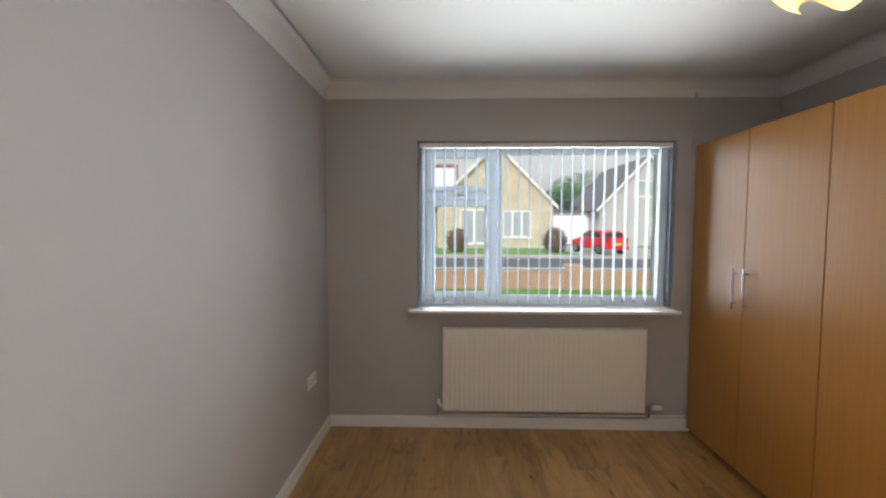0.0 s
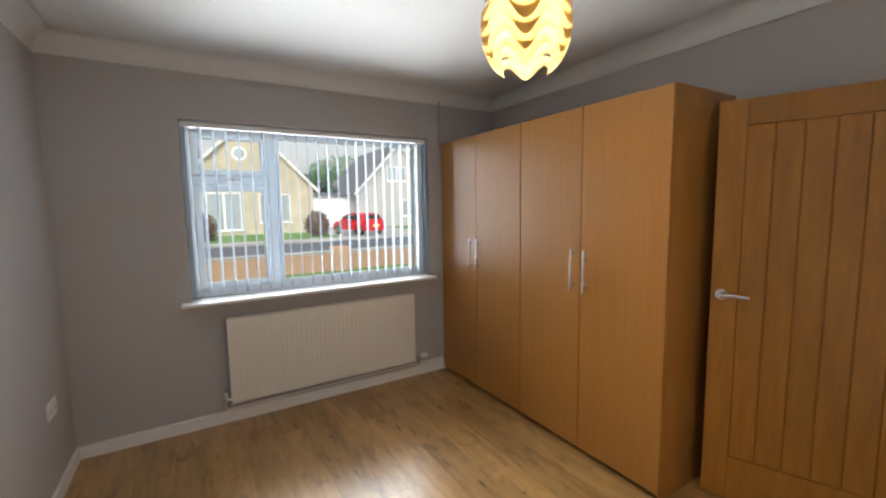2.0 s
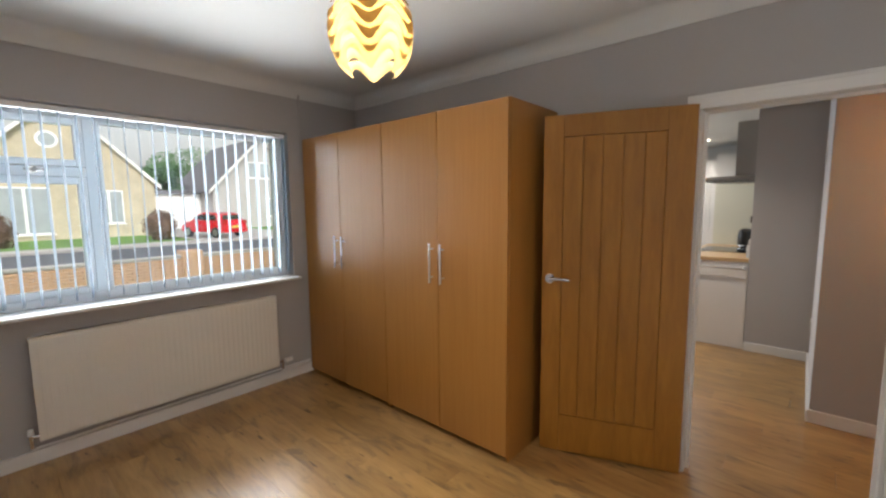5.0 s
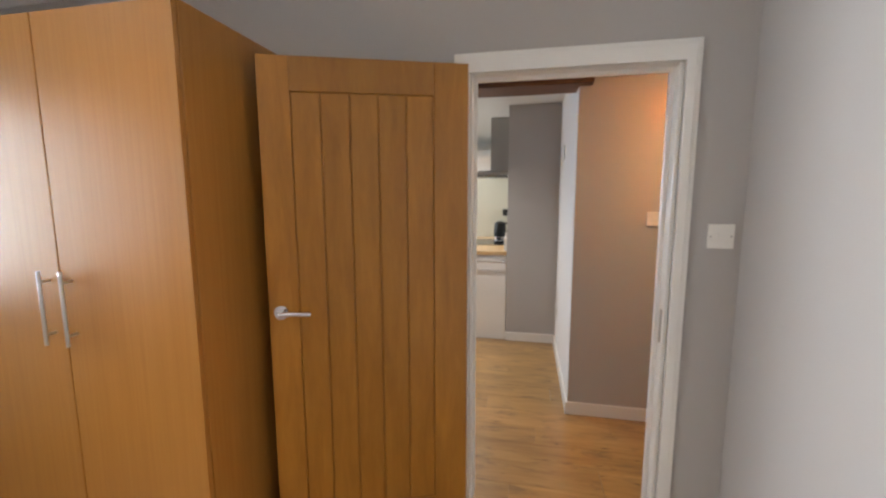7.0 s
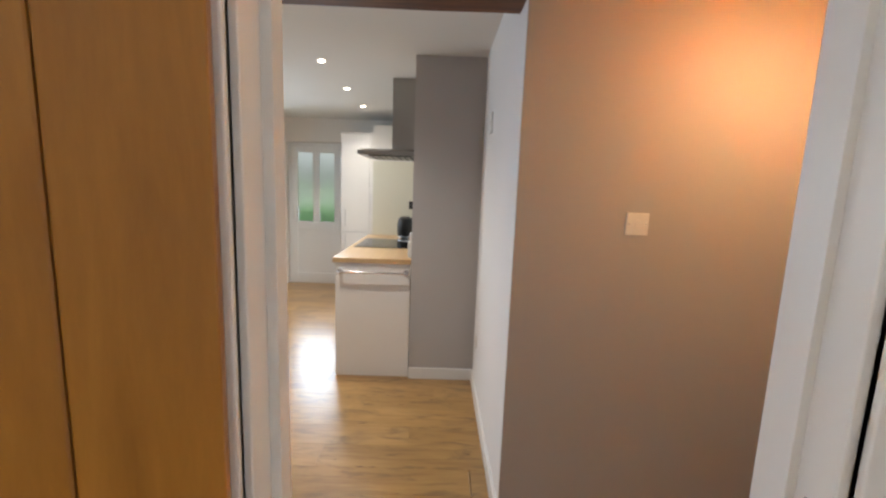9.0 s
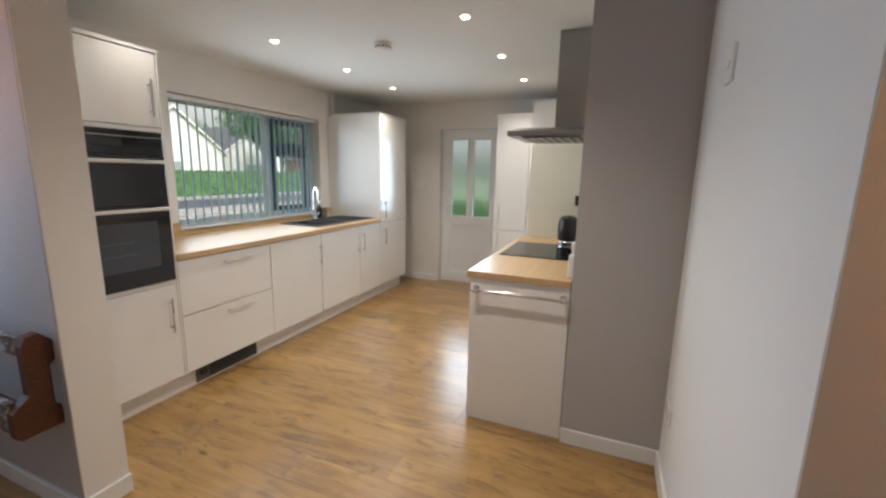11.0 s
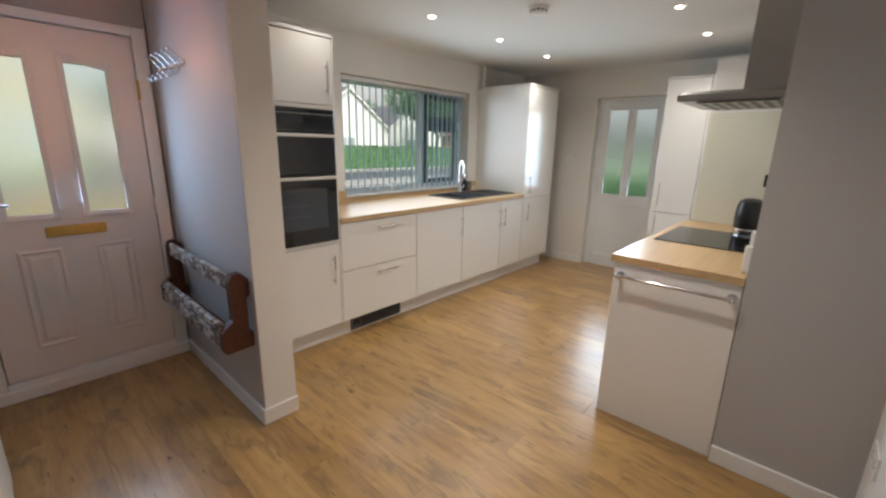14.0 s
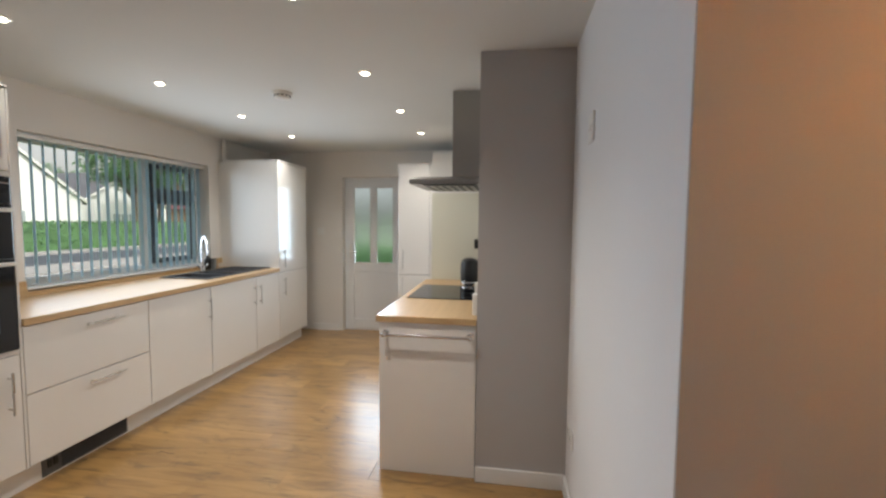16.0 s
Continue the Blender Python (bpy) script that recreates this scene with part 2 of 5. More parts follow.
BEECH = wood("beech_veneer", (0.36, 0.152, 0.029), (0.395, 0.175, 0.036), (0.425, 0.197, 0.045), 0.33, (30, 30, 0.6), coat=0.15)
OAK = wood("oiled_oak", (0.30, 0.125, 0.014), (0.375, 0.163, 0.020), (0.45, 0.21, 0.029), 0.40, (6, 6, 0.9), per_piece=True, coat=0.05)
TOP = wood("oak_worktop", (0.46, 0.29, 0.14), (0.54, 0.36, 0.18), (0.61, 0.43, 0.235), 0.38, (0.5, 7, 7), coat=0.12)
BEAM = wood("dark_beam_wood", (0.04, 0.012, 0.004), (0.11, 0.038, 0.012), (0.21, 0.085, 0.028), 0.6, (16, 1.0, 16), knots=True)
RUSTIC = worn_paint("stained_pine", (0.10, 0.027, 0.008), (0.22, 0.13, 0.08), 0.16)
LIMED = worn_paint("limewashed_pine", (0.15, 0.10, 0.07), (0.62, 0.60, 0.57), 0.62)
CLEAR = glass("window_glass")
FROST = glass("obscure_glass", 0.32, (0.88, 0.97, 1.0), 0.6, 1.2)
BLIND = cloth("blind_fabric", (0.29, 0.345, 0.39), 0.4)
SHEER = cloth("sheer_blind_fabric", (0.72, 0.85, 0.92), 0.7)
SHADE = cloth("cream_lamp_shade", (0.215, 0.155, 0.06), 0.5, 0.05)
AMBER = cloth("amber_lamp_glass", (1.0, 0.42, 0.10), 0.6, 0.35)
BULB = emitter("downlight_lens", (1.0, 0.86, 0.66), 9.0)
BRICK_Y = plain("buff_brick", (0.50, 0.44, 0.32), 0.9, var=0.18, grain=9, bumpy=0.3)
BRICK_R = plain("orange_brick", (0.43, 0.27, 0.17), 0.9, var=0.25, grain=12, bumpy=0.3)
MORTAR = plain("mortar", (0.45, 0.42, 0.38), 0.95, var=0.1)
RENDER = plain("white_render", (0.82, 0.82, 0.81), 0.9, var=0.05, grain=20)
GREY_RENDER = plain("grey_render", (0.44, 0.43, 0.42), 0.9, var=0.06, grain=20)
ROOF_M = plain("maroon_roof_tiles", (0.16, 0.06, 0.06), 0.85, var=0.25, grain=5, bumpy=0.3)
ROOF_G = plain("grey_roof_tiles", (0.13, 0.13, 0.14), 0.85, var=0.2, grain=5, bumpy=0.3)
GRASS = plain("lawn_grass", (0.10, 0.22, 0.035), 0.95, var=0.35, grain=14, bumpy=0.5, patch=0.5)
ASPHALT = plain("asphalt", (0.075, 0.085, 0.10), 0.8, var=0.2, grain=25, bumpy=0.3)
PAVING = plain("concrete_paving", (0.34, 0.33, 0.31), 0.9, var=0.12, grain=12, bumpy=0.2)
HOUSE_PANE = plain("pale_house_glass", (0.34, 0.38, 0.40), 0.12, var=0.15, bumpy=0.0, coat=0.4)
LEAF = plain("hedge_leaves", (0.095, 0.20, 0.075), 0.7, var=0.4, grain=5, bumpy=0.0, patch=2.0)
LEAF_B = plain("brown_hedge_leaves", (0.14, 0.085, 0.055), 0.7, var=0.35, grain=5, bumpy=0.0, patch=2.0)
BARK = plain("bark", (0.09, 0.07, 0.05), 0.9, var=0.3, grain=20, bumpy=0.4)
CAR_RED = plain("red_car_paint", (0.55, 0.012, 0.02), 0.22, var=0.03, bumpy=0.0, coat=0.8)
TYRE = plain("tyre_rubber", (0.02, 0.02, 0.02), 0.8, var=0.2)
CAR_GLASS = plain("tinted_car_glass", (0.03, 0.035, 0.04), 0.06, var=0.05, bumpy=0.0, coat=0.5)

# ---------- mesh helpers ----------


def add_box(bm, x0, y0, z0, x1, y1, z1, bevel=0.0, m=None):
    r = bmesh.ops.create_cube(bm, size=1.0)
    vs = r["verts"]
    bmesh.ops.scale(bm, vec=(x1 - x0, y1 - y0, z1 - z0), verts=vs)
    bmesh.ops.translate(bm, vec=((x0 + x1) / 2, (y0 + y1) / 2, (z0 + z1) / 2), verts=vs)
    if m is not None:
        bmesh.ops.transform(bm, matrix=m, verts=vs)
    if bevel:
        es = list({e for v in vs for e in v.link_edges})
        bmesh.ops.bevel(bm, geom=es, offset=bevel, segments=2, profile=0.5, affect="EDGES")
    return bm


def box(x0, y0, z0, x1, y1, z1, bevel=0.0, m=None):
    return add_box(bmesh.new(), x0, y0, z0, x1, y1, z1, bevel, m)


def add_tube(bm, a, b, r, seg=16, r2=None):
    a, b = Vector(a), Vector(b)
    m = Matrix.Translation((a + b) / 2) @ (b - a).to_track_quat("Z", "Y").to_matrix().to_4x4()
    bmesh.ops.create_cone(bm, cap_ends=True, segments=seg, radius1=r, radius2=r if r2 is None else r2, depth=(b - a).length, matrix=m)
    return bm


def tube(a, b, r, seg=16, r2=None):
    return add_tube(bmesh.new(), a, b, r, seg, r2)


def add_pipe(bm, pts, r, seg=10):
    for a, b in zip(pts, pts[1:]):
        add_tube(bm, a, b, r, seg)
    for p in pts[1:-1]:
        bmesh.ops.create_uvsphere(bm, u_segments=seg, v_segments=6, radius=r, matrix=Matrix.Translation(p))
    return bm


def prism(points, axis, lo, hi, m=None):
    """A flat outline in the two other axes, drawn out along one axis."""
    bm = bmesh.new()

    def at(p, d):
        return {"x": (d, p[0], p[1]), "y": (p[0], d, p[1]), "z": (p[0], p[1], d)}[axis]
    a = [bm.verts.new(at(p, lo)) for p in points]
    b = [bm.verts.new(at(p, hi)) for p in points]
    bm.faces.new(a)
    bm.faces.new(b[::-1])
    for i in range(len(points)):
        j = (i + 1) % len(points)
        bm.faces.new((a[i], b[i], b[j], a[j]))
    if m is not None:
        bmesh.ops.transform(bm, matrix=m, verts=bm.verts)
    bmesh.ops.recalc_face_normals(bm, faces=bm.faces)
    return bm


def mesh_of(name, bm, material, smooth=False):
    me = bpy.data.meshes.new(name)
    bmesh.ops.recalc_face_normals(bm, faces=bm.faces)
    bm.to_mesh(me)
    bm.free()
    me.materials.append(material)
    if smooth:
        me.shade_smooth()
        me.set_sharp_from_angle(angle=radians(35))
    return me


def part(name, bm, material, parent, label="", smooth=False):
    ob = new(name, mesh_of(name, bm, material, smooth))
    ob.parent = parent
    if parent.type == "EMPTY":
        ob.matrix_parent_inverse = parent.matrix_basis.inverted()
    return tagged(ob, label)


def thing(name, base, label, category, group=""):
    ob = new(name)
    ob.empty_display_size = 0.1
    ob.matrix_basis = Matrix.Translation(base)
    return tagged(ob, label, category, group)


def single(name, bm, material, label, category, group="", smooth=False):
    return tagged(new(name, mesh_of(name, bm, material, smooth)), label, category, group)


def structure(name, bm, material, label, category, smooth=False):
    return tagged(new(name, mesh_of(name, bm, material, smooth)), label, category, "", "structure")


def structure_root(name, base, label, category):
    return tagged(thing(name, base, label, category), kind="structure")


def wall_with_holes(u0, u1, z0, z1, holes, lay):
    """Blocks that fill a wall round its openings; lay turns (u0, z0, u1, z1) into a box."""
    bm = bmesh.new()
    u = u0
    for a, b, lo, hi in sorted(holes):
        if a > u:
            lay(bm, u, z0, a, z1)
        if lo > z0:
            lay(bm, a, z0, b, lo)
        if hi < z1:
            lay(bm, a, hi, b, z1)
        u = b
    if u1 > u:
        lay(bm, u, z0, u1, z1)
    return bm

# ---------- shell of the house ----------
BX0, BX1, BY0, BY1, BZ = -0.90, 2.30, -0.70, 3.154, 2.50
HX0, FY, DY, OUT = 2.42, 3.27, 3.238, 3.50
KX1, HZ, KZ = 7.78, 2.315, 2.372
TOPZ = 2.62
WIN = (-0.241, 1.60, 0.893, 2.10)
KWIN = (4.868, 6.62, 0.995, 2.05)

structure("wall_bedroom_window", wall_with_holes(BX0 - 0.1, HX0 - 0.06, -0.1, TOPZ, [WIN], lambda bm, a, b, c, d: add_box(bm, a, BY1, b, c, OUT, d)),
          GREY, "grey painted bedroom wall with a wide window", "wall")
structure("wall_bedroom_side", box(BX0 - 0.2, BY0 - 0.1, -0.1, BX0, BY1, TOPZ), GREY, "plain grey painted bedroom wall", "wall")
structure("wall_bedroom_back", box(BX0, BY0 - 0.12, -0.1, BX1, BY0, TOPZ), GREY, "plain grey painted bedroom wall", "wall")
structure("wall_bedroom_door", wall_with_holes(BY0 - 0.12, BY1, -0.1, TOPZ, [(-0.487, 0.305, -0.02, 1.985)], lambda bm, a, b, c, d: add_box(bm, BX1, a, b, HX0, c, d)),
          GREY, "grey painted wall with a doorway to the hall", "wall")
structure("wall_front_hall", wall_with_holes(HX0 - 0.058, 3.47, -0.1, TOPZ, [(2.50, 3.47, -0.02, 2.10)], lambda bm, a, b, c, d: add_box(bm, a, DY, b, c, OUT, d)),
          GREY, "grey painted hall wall round the front door", "wall")
structure("wall_front_kitchen", wall_with_holes(3.47, KX1 + 0.25, -0.1, TOPZ, [KWIN], lambda bm, a, b, c, d: add_box(bm, a, FY, b, c, OUT, d)),
          WHITE_WALL, "white painted kitchen wall with a window", "wall")
structure("wall_kitchen_end", wall_with_holes(-0.5, FY, -0.1, TOPZ, [(1.44, 2.24, -0.02, 2.045)], lambda bm, a, b, c, d: add_box(bm, KX1, a, b, KX1 + 0.25, c, d)),
          WHITE_WALL, "white painted kitchen wall with a back door", "wall")
structure("wall_nib", box(3.484, 2.052, -0.1, 3.654, FY, TOPZ), GREY, "grey painted end of the wall between hall and kitchen", "wall")
structure("wall_nib_end", box(3.486, 2.044, 0.0, 3.66, 2.052, 2.145), WHITE_WALL, "cream painted narrow wall end", "wall")
structure("wall_corridor", box(3.458, -0.50, -0.1, 4.848, -0.247, TOPZ), PALE_WALL, "pale painted wall beside the kitchen entrance", "wall")
structure("wall_hall_facing", box(3.45, -1.6, -0.1, 3.55, -0.2475, TOPZ), GREY, "grey hall wall tinted by a warm lamp", "wall")
structure("wall_pillar", box(4.846, -0.50, -0.1, 5.0, 0.248, TOPZ), GREY, "grey painted wall return beside the hob worktop", "wall")
structure("wall_kitchen_hob", box(5.0, -0.50, -0.1, KX1, 0.246, TOPZ), WHITE_WALL, "white painted kitchen wall behind the hob", "wall")
structure("wall_hall_south", box(HX0, -1.7, -0.1, 3.42, -1.6, TOPZ), GREY, "plain grey hall wall", "wall")
structure("wall_hall_bedroom_side", box(BX1, -1.7, -0.1, HX0, BY0 - 0.12, TOPZ), GREY, "plain grey hall wall", "wall")
structure("ceiling_bedroom", box(BX0 - 0.2, BY0 - 0.12, BZ, BX1, BY1, TOPZ + 0.05), CEIL, "white painted bedroom ceiling", "ceiling")
structure("ceiling_hall", box(HX0, -1.7, HZ, 3.47, FY, TOPZ + 0.05), CEIL, "white painted hall ceiling", "ceiling")
structure("ceiling_kitchen", box(3.47, -0.50, KZ, KX1, FY, TOPZ + 0.05), CEIL, "smooth white kitchen ceiling with downlights", "ceiling")
structure("roof", box(-1.3, -1.9, TOPZ + 0.05, 8.3, 3.56, TOPZ + 0.2), ROOF_G, "flat dark covering over the house", "roof")
structure("wall_lintel", box(3.47, -0.246, 2.296, 3.655, 2.04, KZ + 0.01), GREY, "wall strip over the beam", "wall")


def cove_strip(bm, a, b, n):
    """A hollow quarter-round from a to b under the ceiling; n points into the room."""
    a, b, n = Vector(a), Vector(b), Vector(n)
    size, rings = 0.095, []
    prof = [(0, -size)] + [(size - size * math.cos(t), -size + size * math.sin(t)) for t in [i * math.pi / 16 for i in range(0, 9)]] + [(size + 0.012, 0), (0, 0)]
    prof = [(0.0, -size - 0.012), (0.008, -size - 0.012)] + [(0.008 + p[0], p[1]) for p in prof[1:-1]] + [(0.0, 0.0)]
    for p in (a, b):
        rings.append([bm.verts.new(p + n * q[0] + Vector((0, 0, q[1]))) for q in prof])
    for i in range(len(prof) - 1):
        bm.faces.new((rings[0][i], rings[0][i + 1], rings[1][i + 1], rings[1][i]))


bm = bmesh.new()
cove_strip(bm, (BX0, BY1, BZ), (BX1, BY1, BZ), (0, -1, 0))
cove_strip(bm, (BX0, BY0, BZ), (BX1, BY0, BZ), (0, 1, 0))
cove_strip(bm, (BX0, BY0, BZ), (BX0, BY1, BZ), (1, 0, 0))
cove_strip(bm, (BX1, BY0, BZ), (BX1, BY1, BZ), (-1, 0, 0))
structure("trim_cove", bm, CEIL, "white plaster coving round the bedroom ceiling", "coving", True)


def skirting(name, runs, height=0.085):
    bm = bmesh.new()
    for x0, y0, x1, y1 in runs:
        add_box(bm, x0, y0, 0.0, x1, y1, height, 0.004)
    structure(name, bm, GLOSS_TRIM, "white painted skirting board", "skirting board")


T = 0.016
skirting("baseboard_bedroom", [(BX0, BY1 - T, BX1, BY1), (BX0, BY0, BX0 + T, BY1 - T), (BX0 + T, BY0, BX1, BY0 + T), (BX1 - T, BY0 + T, BX1, -0.53), (BX1 - T, 0.375, BX1, BY1 - T)])
skirting("baseboard_hall", [(3.484 - T, 2.044, 3.484, 3.223), (3.484 - T, 2.044 - T, 3.66 + 0.002, 2.044), (3.45 - T, -1.6, 3.45, -0.247), (3.45 - T, -0.247, 4.846, -0.247 + T), (4.846 - T, -0.247 + T, 4.846, 0.248)], 0.088)
skirting("baseboard_kitchen", [(KX1 - T, 2.29, KX1, 2.66)], 0.09)

# bedroom door lining, architrave and leaf
door = structure_root("door_1", (2.3, 0.3, 0), "oak boarded bedroom door standing open in a white frame", "door")
bm = bmesh.new()
for y0, y1 in ((-0.487, -0.457), (0.275, 0.305)):
    add_box(bm, BX1 - 0.004, y0, 0, HX0 + 0.004, y1, 1.985, 0.002)
add_box(bm, BX1 - 0.004, -0.457, 1.955, HX0 + 0.004, 0.275, 1.985, 0.002)
add_box(bm, BX1 + 0.05, -0.457, 0, BX1 + 0.064, -0.443, 1.955)
add_box(bm, BX1 + 0.05, 0.261, 0, BX1 + 0.064, 0.275, 1.955)
add_box(bm, BX1 + 0.05, -0.443, 1.941, BX1 + 0.064, 0.261, 1.955)
part("door_frame", bm, GLOSS_TRIM, door)
bm = bmesh.new()
for y0, y1, in ((-0.524, -0.472), (0.285, 0.345)):
    for k, (w, d) in enumerate(((0, 0.014), (0.018, 0.02))):
        add_box(bm, BX1 - d, y0 + (w if y0 < 0 else 0), 0, BX1, y1 - (0 if y0 < 0 else w), 1.962 + 0.07 - w, 0.003)
for w, d in ((0, 0.0142), (0.018, 0.0202)):
    add_box(bm, BX1 - d, -0.524 + w, 1.958, BX1, 0.345 - w, 2.032 - w, 0.003)
part("architrave", bm, GLOSS_TRIM, door)
part("strike_plate", box(BX1 + 0.012, -0.459, 0.93, BX1 + 0.034, -0.455, 1.06, 0.001), STEEL, door, "steel strike plate")

# leaf: hinge edge at (2.255, 0.285), free edge at (1.992, 0.995)
ang = math.degrees(math.atan2(0.995 - 0.285, 1.992 - 2.255))
LEAF_M = pose(2.255, 0.285, 0, 0, 0, ang)
leaf = part("door_leaf", box(0, -0.038, 0.008, 0.757, -0.004, 1.983, 0.002, LEAF_M), OAK, door, "oak door leaf")


def leaf_piece(name, u0, z0, u1, z1, depth=0.0, bevel=0.002):
    part(name, box(u0, -0.004, z0, u1, 0.004 + depth, z1, bevel, LEAF_M), OAK, leaf)


leaf_piece("stile", 0.0, 0.008, 0.132, 1.983)
leaf_piece("stile", 0.648, 0.008, 0.757, 1.983)
leaf_piece("rail", 0.132, 1.863, 0.648, 1.983)
leaf_piece("rail", 0.132, 0.008, 0.648, 0.235)
for u in range(5):
    leaf_piece("board", 0.135 + u * 0.1027, 0.237, 0.1335 + (u + 1) * 0.1027 - 0.0025, 1.861, -0.004, 0.0035)
handle = part("door_handle", add_tube(tube((0.712, 0.004, 1.06), (0.712, 0.012, 1.06), 0.026, 24), (0.712, 0.012, 1.06), (0.712, 0.05, 1.06), 0.009), CHROME, leaf, "chrome lever handle", True)
bmesh_h = bmesh.new()
add_pipe(bmesh_h, [(0.712, 0.048, 1.06), (0.66, 0.05, 1.063), (0.60, 0.048, 1.058)], 0.009)
bmesh.ops.transform(bmesh_h, matrix=LEAF_M, verts=bmesh_h.verts)
part("lever", bmesh_h, CHROME, leaf, "chrome lever", True)
handle.data.transform(LEAF_M)

# ---------- windows ----------


def frame_ring(bm, x0, z0, x1, z1, w, y0, y1, bev=0.004):
    add_box(bm, x0, y0, z0, x0 + w, y1, z1, bev)
    add_box(bm, x1 - w, y0, z0, x1, y1, z1, bev)
    add_box(bm, x0 + w, y0, z0, x1 - w, y1, z0 + w, bev)
    add_box(bm, x0 + w, y0, z1 - w, x1 - w, y1, z1, bev)


def pane(name, x0, z0, x1, z1, y, parent, material=CLEAR):
    ob = part(name, box(x0, y, z0, x1, y + 0.006, z1), material, parent)
    ob.visible_shadow = False
    return ob


window = structure_root("window_1", (0.68, 3.3, 0.9), "white plastic bedroom window with a small top light", "window")
bm = bmesh.new()
frame_ring(bm, WIN[0], WIN[2], WIN[1], WIN[3], 0.055, 3.28, 3.345)
add_box(bm, 0.30, 3.281, WIN[2] + 0.055, 0.365, 3.344, WIN[3] - 0.055, 0.004)
add_box(bm, WIN[0] + 0.055, 3.2815, 1.685, 0.30, 3.3435, 1.745, 0.004)
part("window_frame", bm, UPVC, window)
for z0, z1 in ((WIN[2] + 0.058, 1.682), (1.748, WIN[3] - 0.058)):
    bm = bmesh.new()
    frame_ring(bm, WIN[0] + 0.058, z0, 0.297, z1, 0.042, 3.268, 3.33)
    part("sash", bm, UPVC, window)
    pane("pane", WIN[0] + 0.098, z0 + 0.04, 0.257, z1 - 0.04, 3.30, window)
bm = bmesh.new()
frame_ring(bm, 0.366, WIN[2] + 0.056, WIN[1] - 0.056, WIN[3] - 0.056, 0.02, 3.272, 3.33)
part("glazing_bead", bm, UPVC, window)
pane("pane", 0.384, WIN[2] + 0.074, WIN[1] - 0.074, WIN[3] - 0.074, 3.30, window)
part("window_sill", box(WIN[0] - 0.06, 3.055, 0.873, WIN[1] + 0.02, 3.28, 0.895, 0.006), GLOSS_TRIM, window)
part("latch", add_box(box(0.02, 3.255, 1.715, 0.11, 3.268, 1.732, 0.003), 0.055, 3.245, 1.705, 0.075, 3.256, 1.74, 0.003), STEEL, window, "small grey latch")
part("latch", add_box(box(0.268, 3.255, 1.31, 0.282, 3.268, 1.36, 0.003), 0.268, 3.24, 1.32, 0.28, 3.256, 1.335, 0.002), STEEL, window, "small grey latch")

window = structure_root("window_2", (5.75, 3.4, 1.0), "white plastic kitchen window with a grey opening sash", "window")
bm = bmesh.new()
frame_ring(bm, KWIN[0], KWIN[2], KWIN[1], KWIN[3], 0.055, 3.40, 3.465)
add_box(bm, 5.93, 3.401, KWIN[2] + 0.055, 6.00, 3.464, KWIN[3] - 0.055, 0.004)
part("window_frame", bm, UPVC, window)
for z0, z1 in ((KWIN[2] + 0.058, 1.66), (1.72, KWIN[3] - 0.058)):
    bm = bmesh.new()
    frame_ring(bm, 6.003, z0, KWIN[1] - 0.058, z1, 0.045, 3.388, 3.45)
    part("sash", bm, SASH_GREY, window)
    pane("pane", 6.045, z0 + 0.042, KWIN[1] - 0.10, z1 - 0.042, 3.42, window)
part("transom", box(6.001, 3.402, 1.662, KWIN[1] - 0.056, 3.463, 1.718, 0.004), SASH_GREY, window)
pane("pane", KWIN[0] + 0.055, KWIN[2] + 0.055, 5.93, KWIN[3] - 0.055, 3.42, window)
part("window_sill", box(KWIN[0] - 0.0, 3.25, KWIN[2] - 0.022, KWIN[1], 3.40, KWIN[2] + 0.002, 0.004), GLOSS_TRIM, window)

# vertical blinds


def blind(base, x0, x1, y, z0, z1, turn, label, fabric=BLIND, pitch=0.0775, wide=0.089):
    ob = thing("vertical_blind", base, label, "window blind")
    part("headrail", box(x0, y - 0.022, z1, x1, y + 0.022, z1 + 0.035, 0.004), GLOSS_TRIM, ob)
    n = int((x1 - x0 - 0.03) / pitch)
    for i in range(n + 1):
        cx = x0 + 0.03 + i * pitch
        a = radians(turn + random.uniform(-3, 3))
        bm = bmesh.new()
        rows = []
        for k in range(7):
            s = (k / 6 - 0.5)
            bow = 0.006 * (1 - 4 * s * s)
            px, py = cx + wide * s * math.sin(a) + bow * math.cos(a), y + wide * s * math.cos(a) - bow * math.sin(a)
            rows.append((bm.verts.new((px, py, z0)), bm.verts.new((px, py, z1 - 0.004)), bm.verts.new((px + 0.0012 * math.cos(a), py - 0.0012 * math.sin(a), z0)), bm.verts.new((px + 0.0012 * math.cos(a), py - 0.0012 * math.sin(a), z1 - 0.004))))
        for p, q in zip(rows, rows[1:]):
            bm.faces.new((p[0], q[0], q[1], p[1]))
            bm.faces.new((p[2], p[3], q[3], q[2]))
            bm.faces.new((p[0], p[2], q[2], q[0]))
            bm.faces.new((p[1], q[1], q[3], p[3]))
        part("slat", bm, fabric, ob, smooth=True)
    bm = bmesh.new()
    for i in range(n):
        add_tube(bm, (x0 + 0.03 + i * pitch, y - 0.03, z0 + 0.012), (x0 + 0.03 + (i + 1) * pitch, y - 0.03, z0 + 0.012), 0.0012, 6)
    part("bottom_chain", bm, PLASTIC, ob)
    return ob


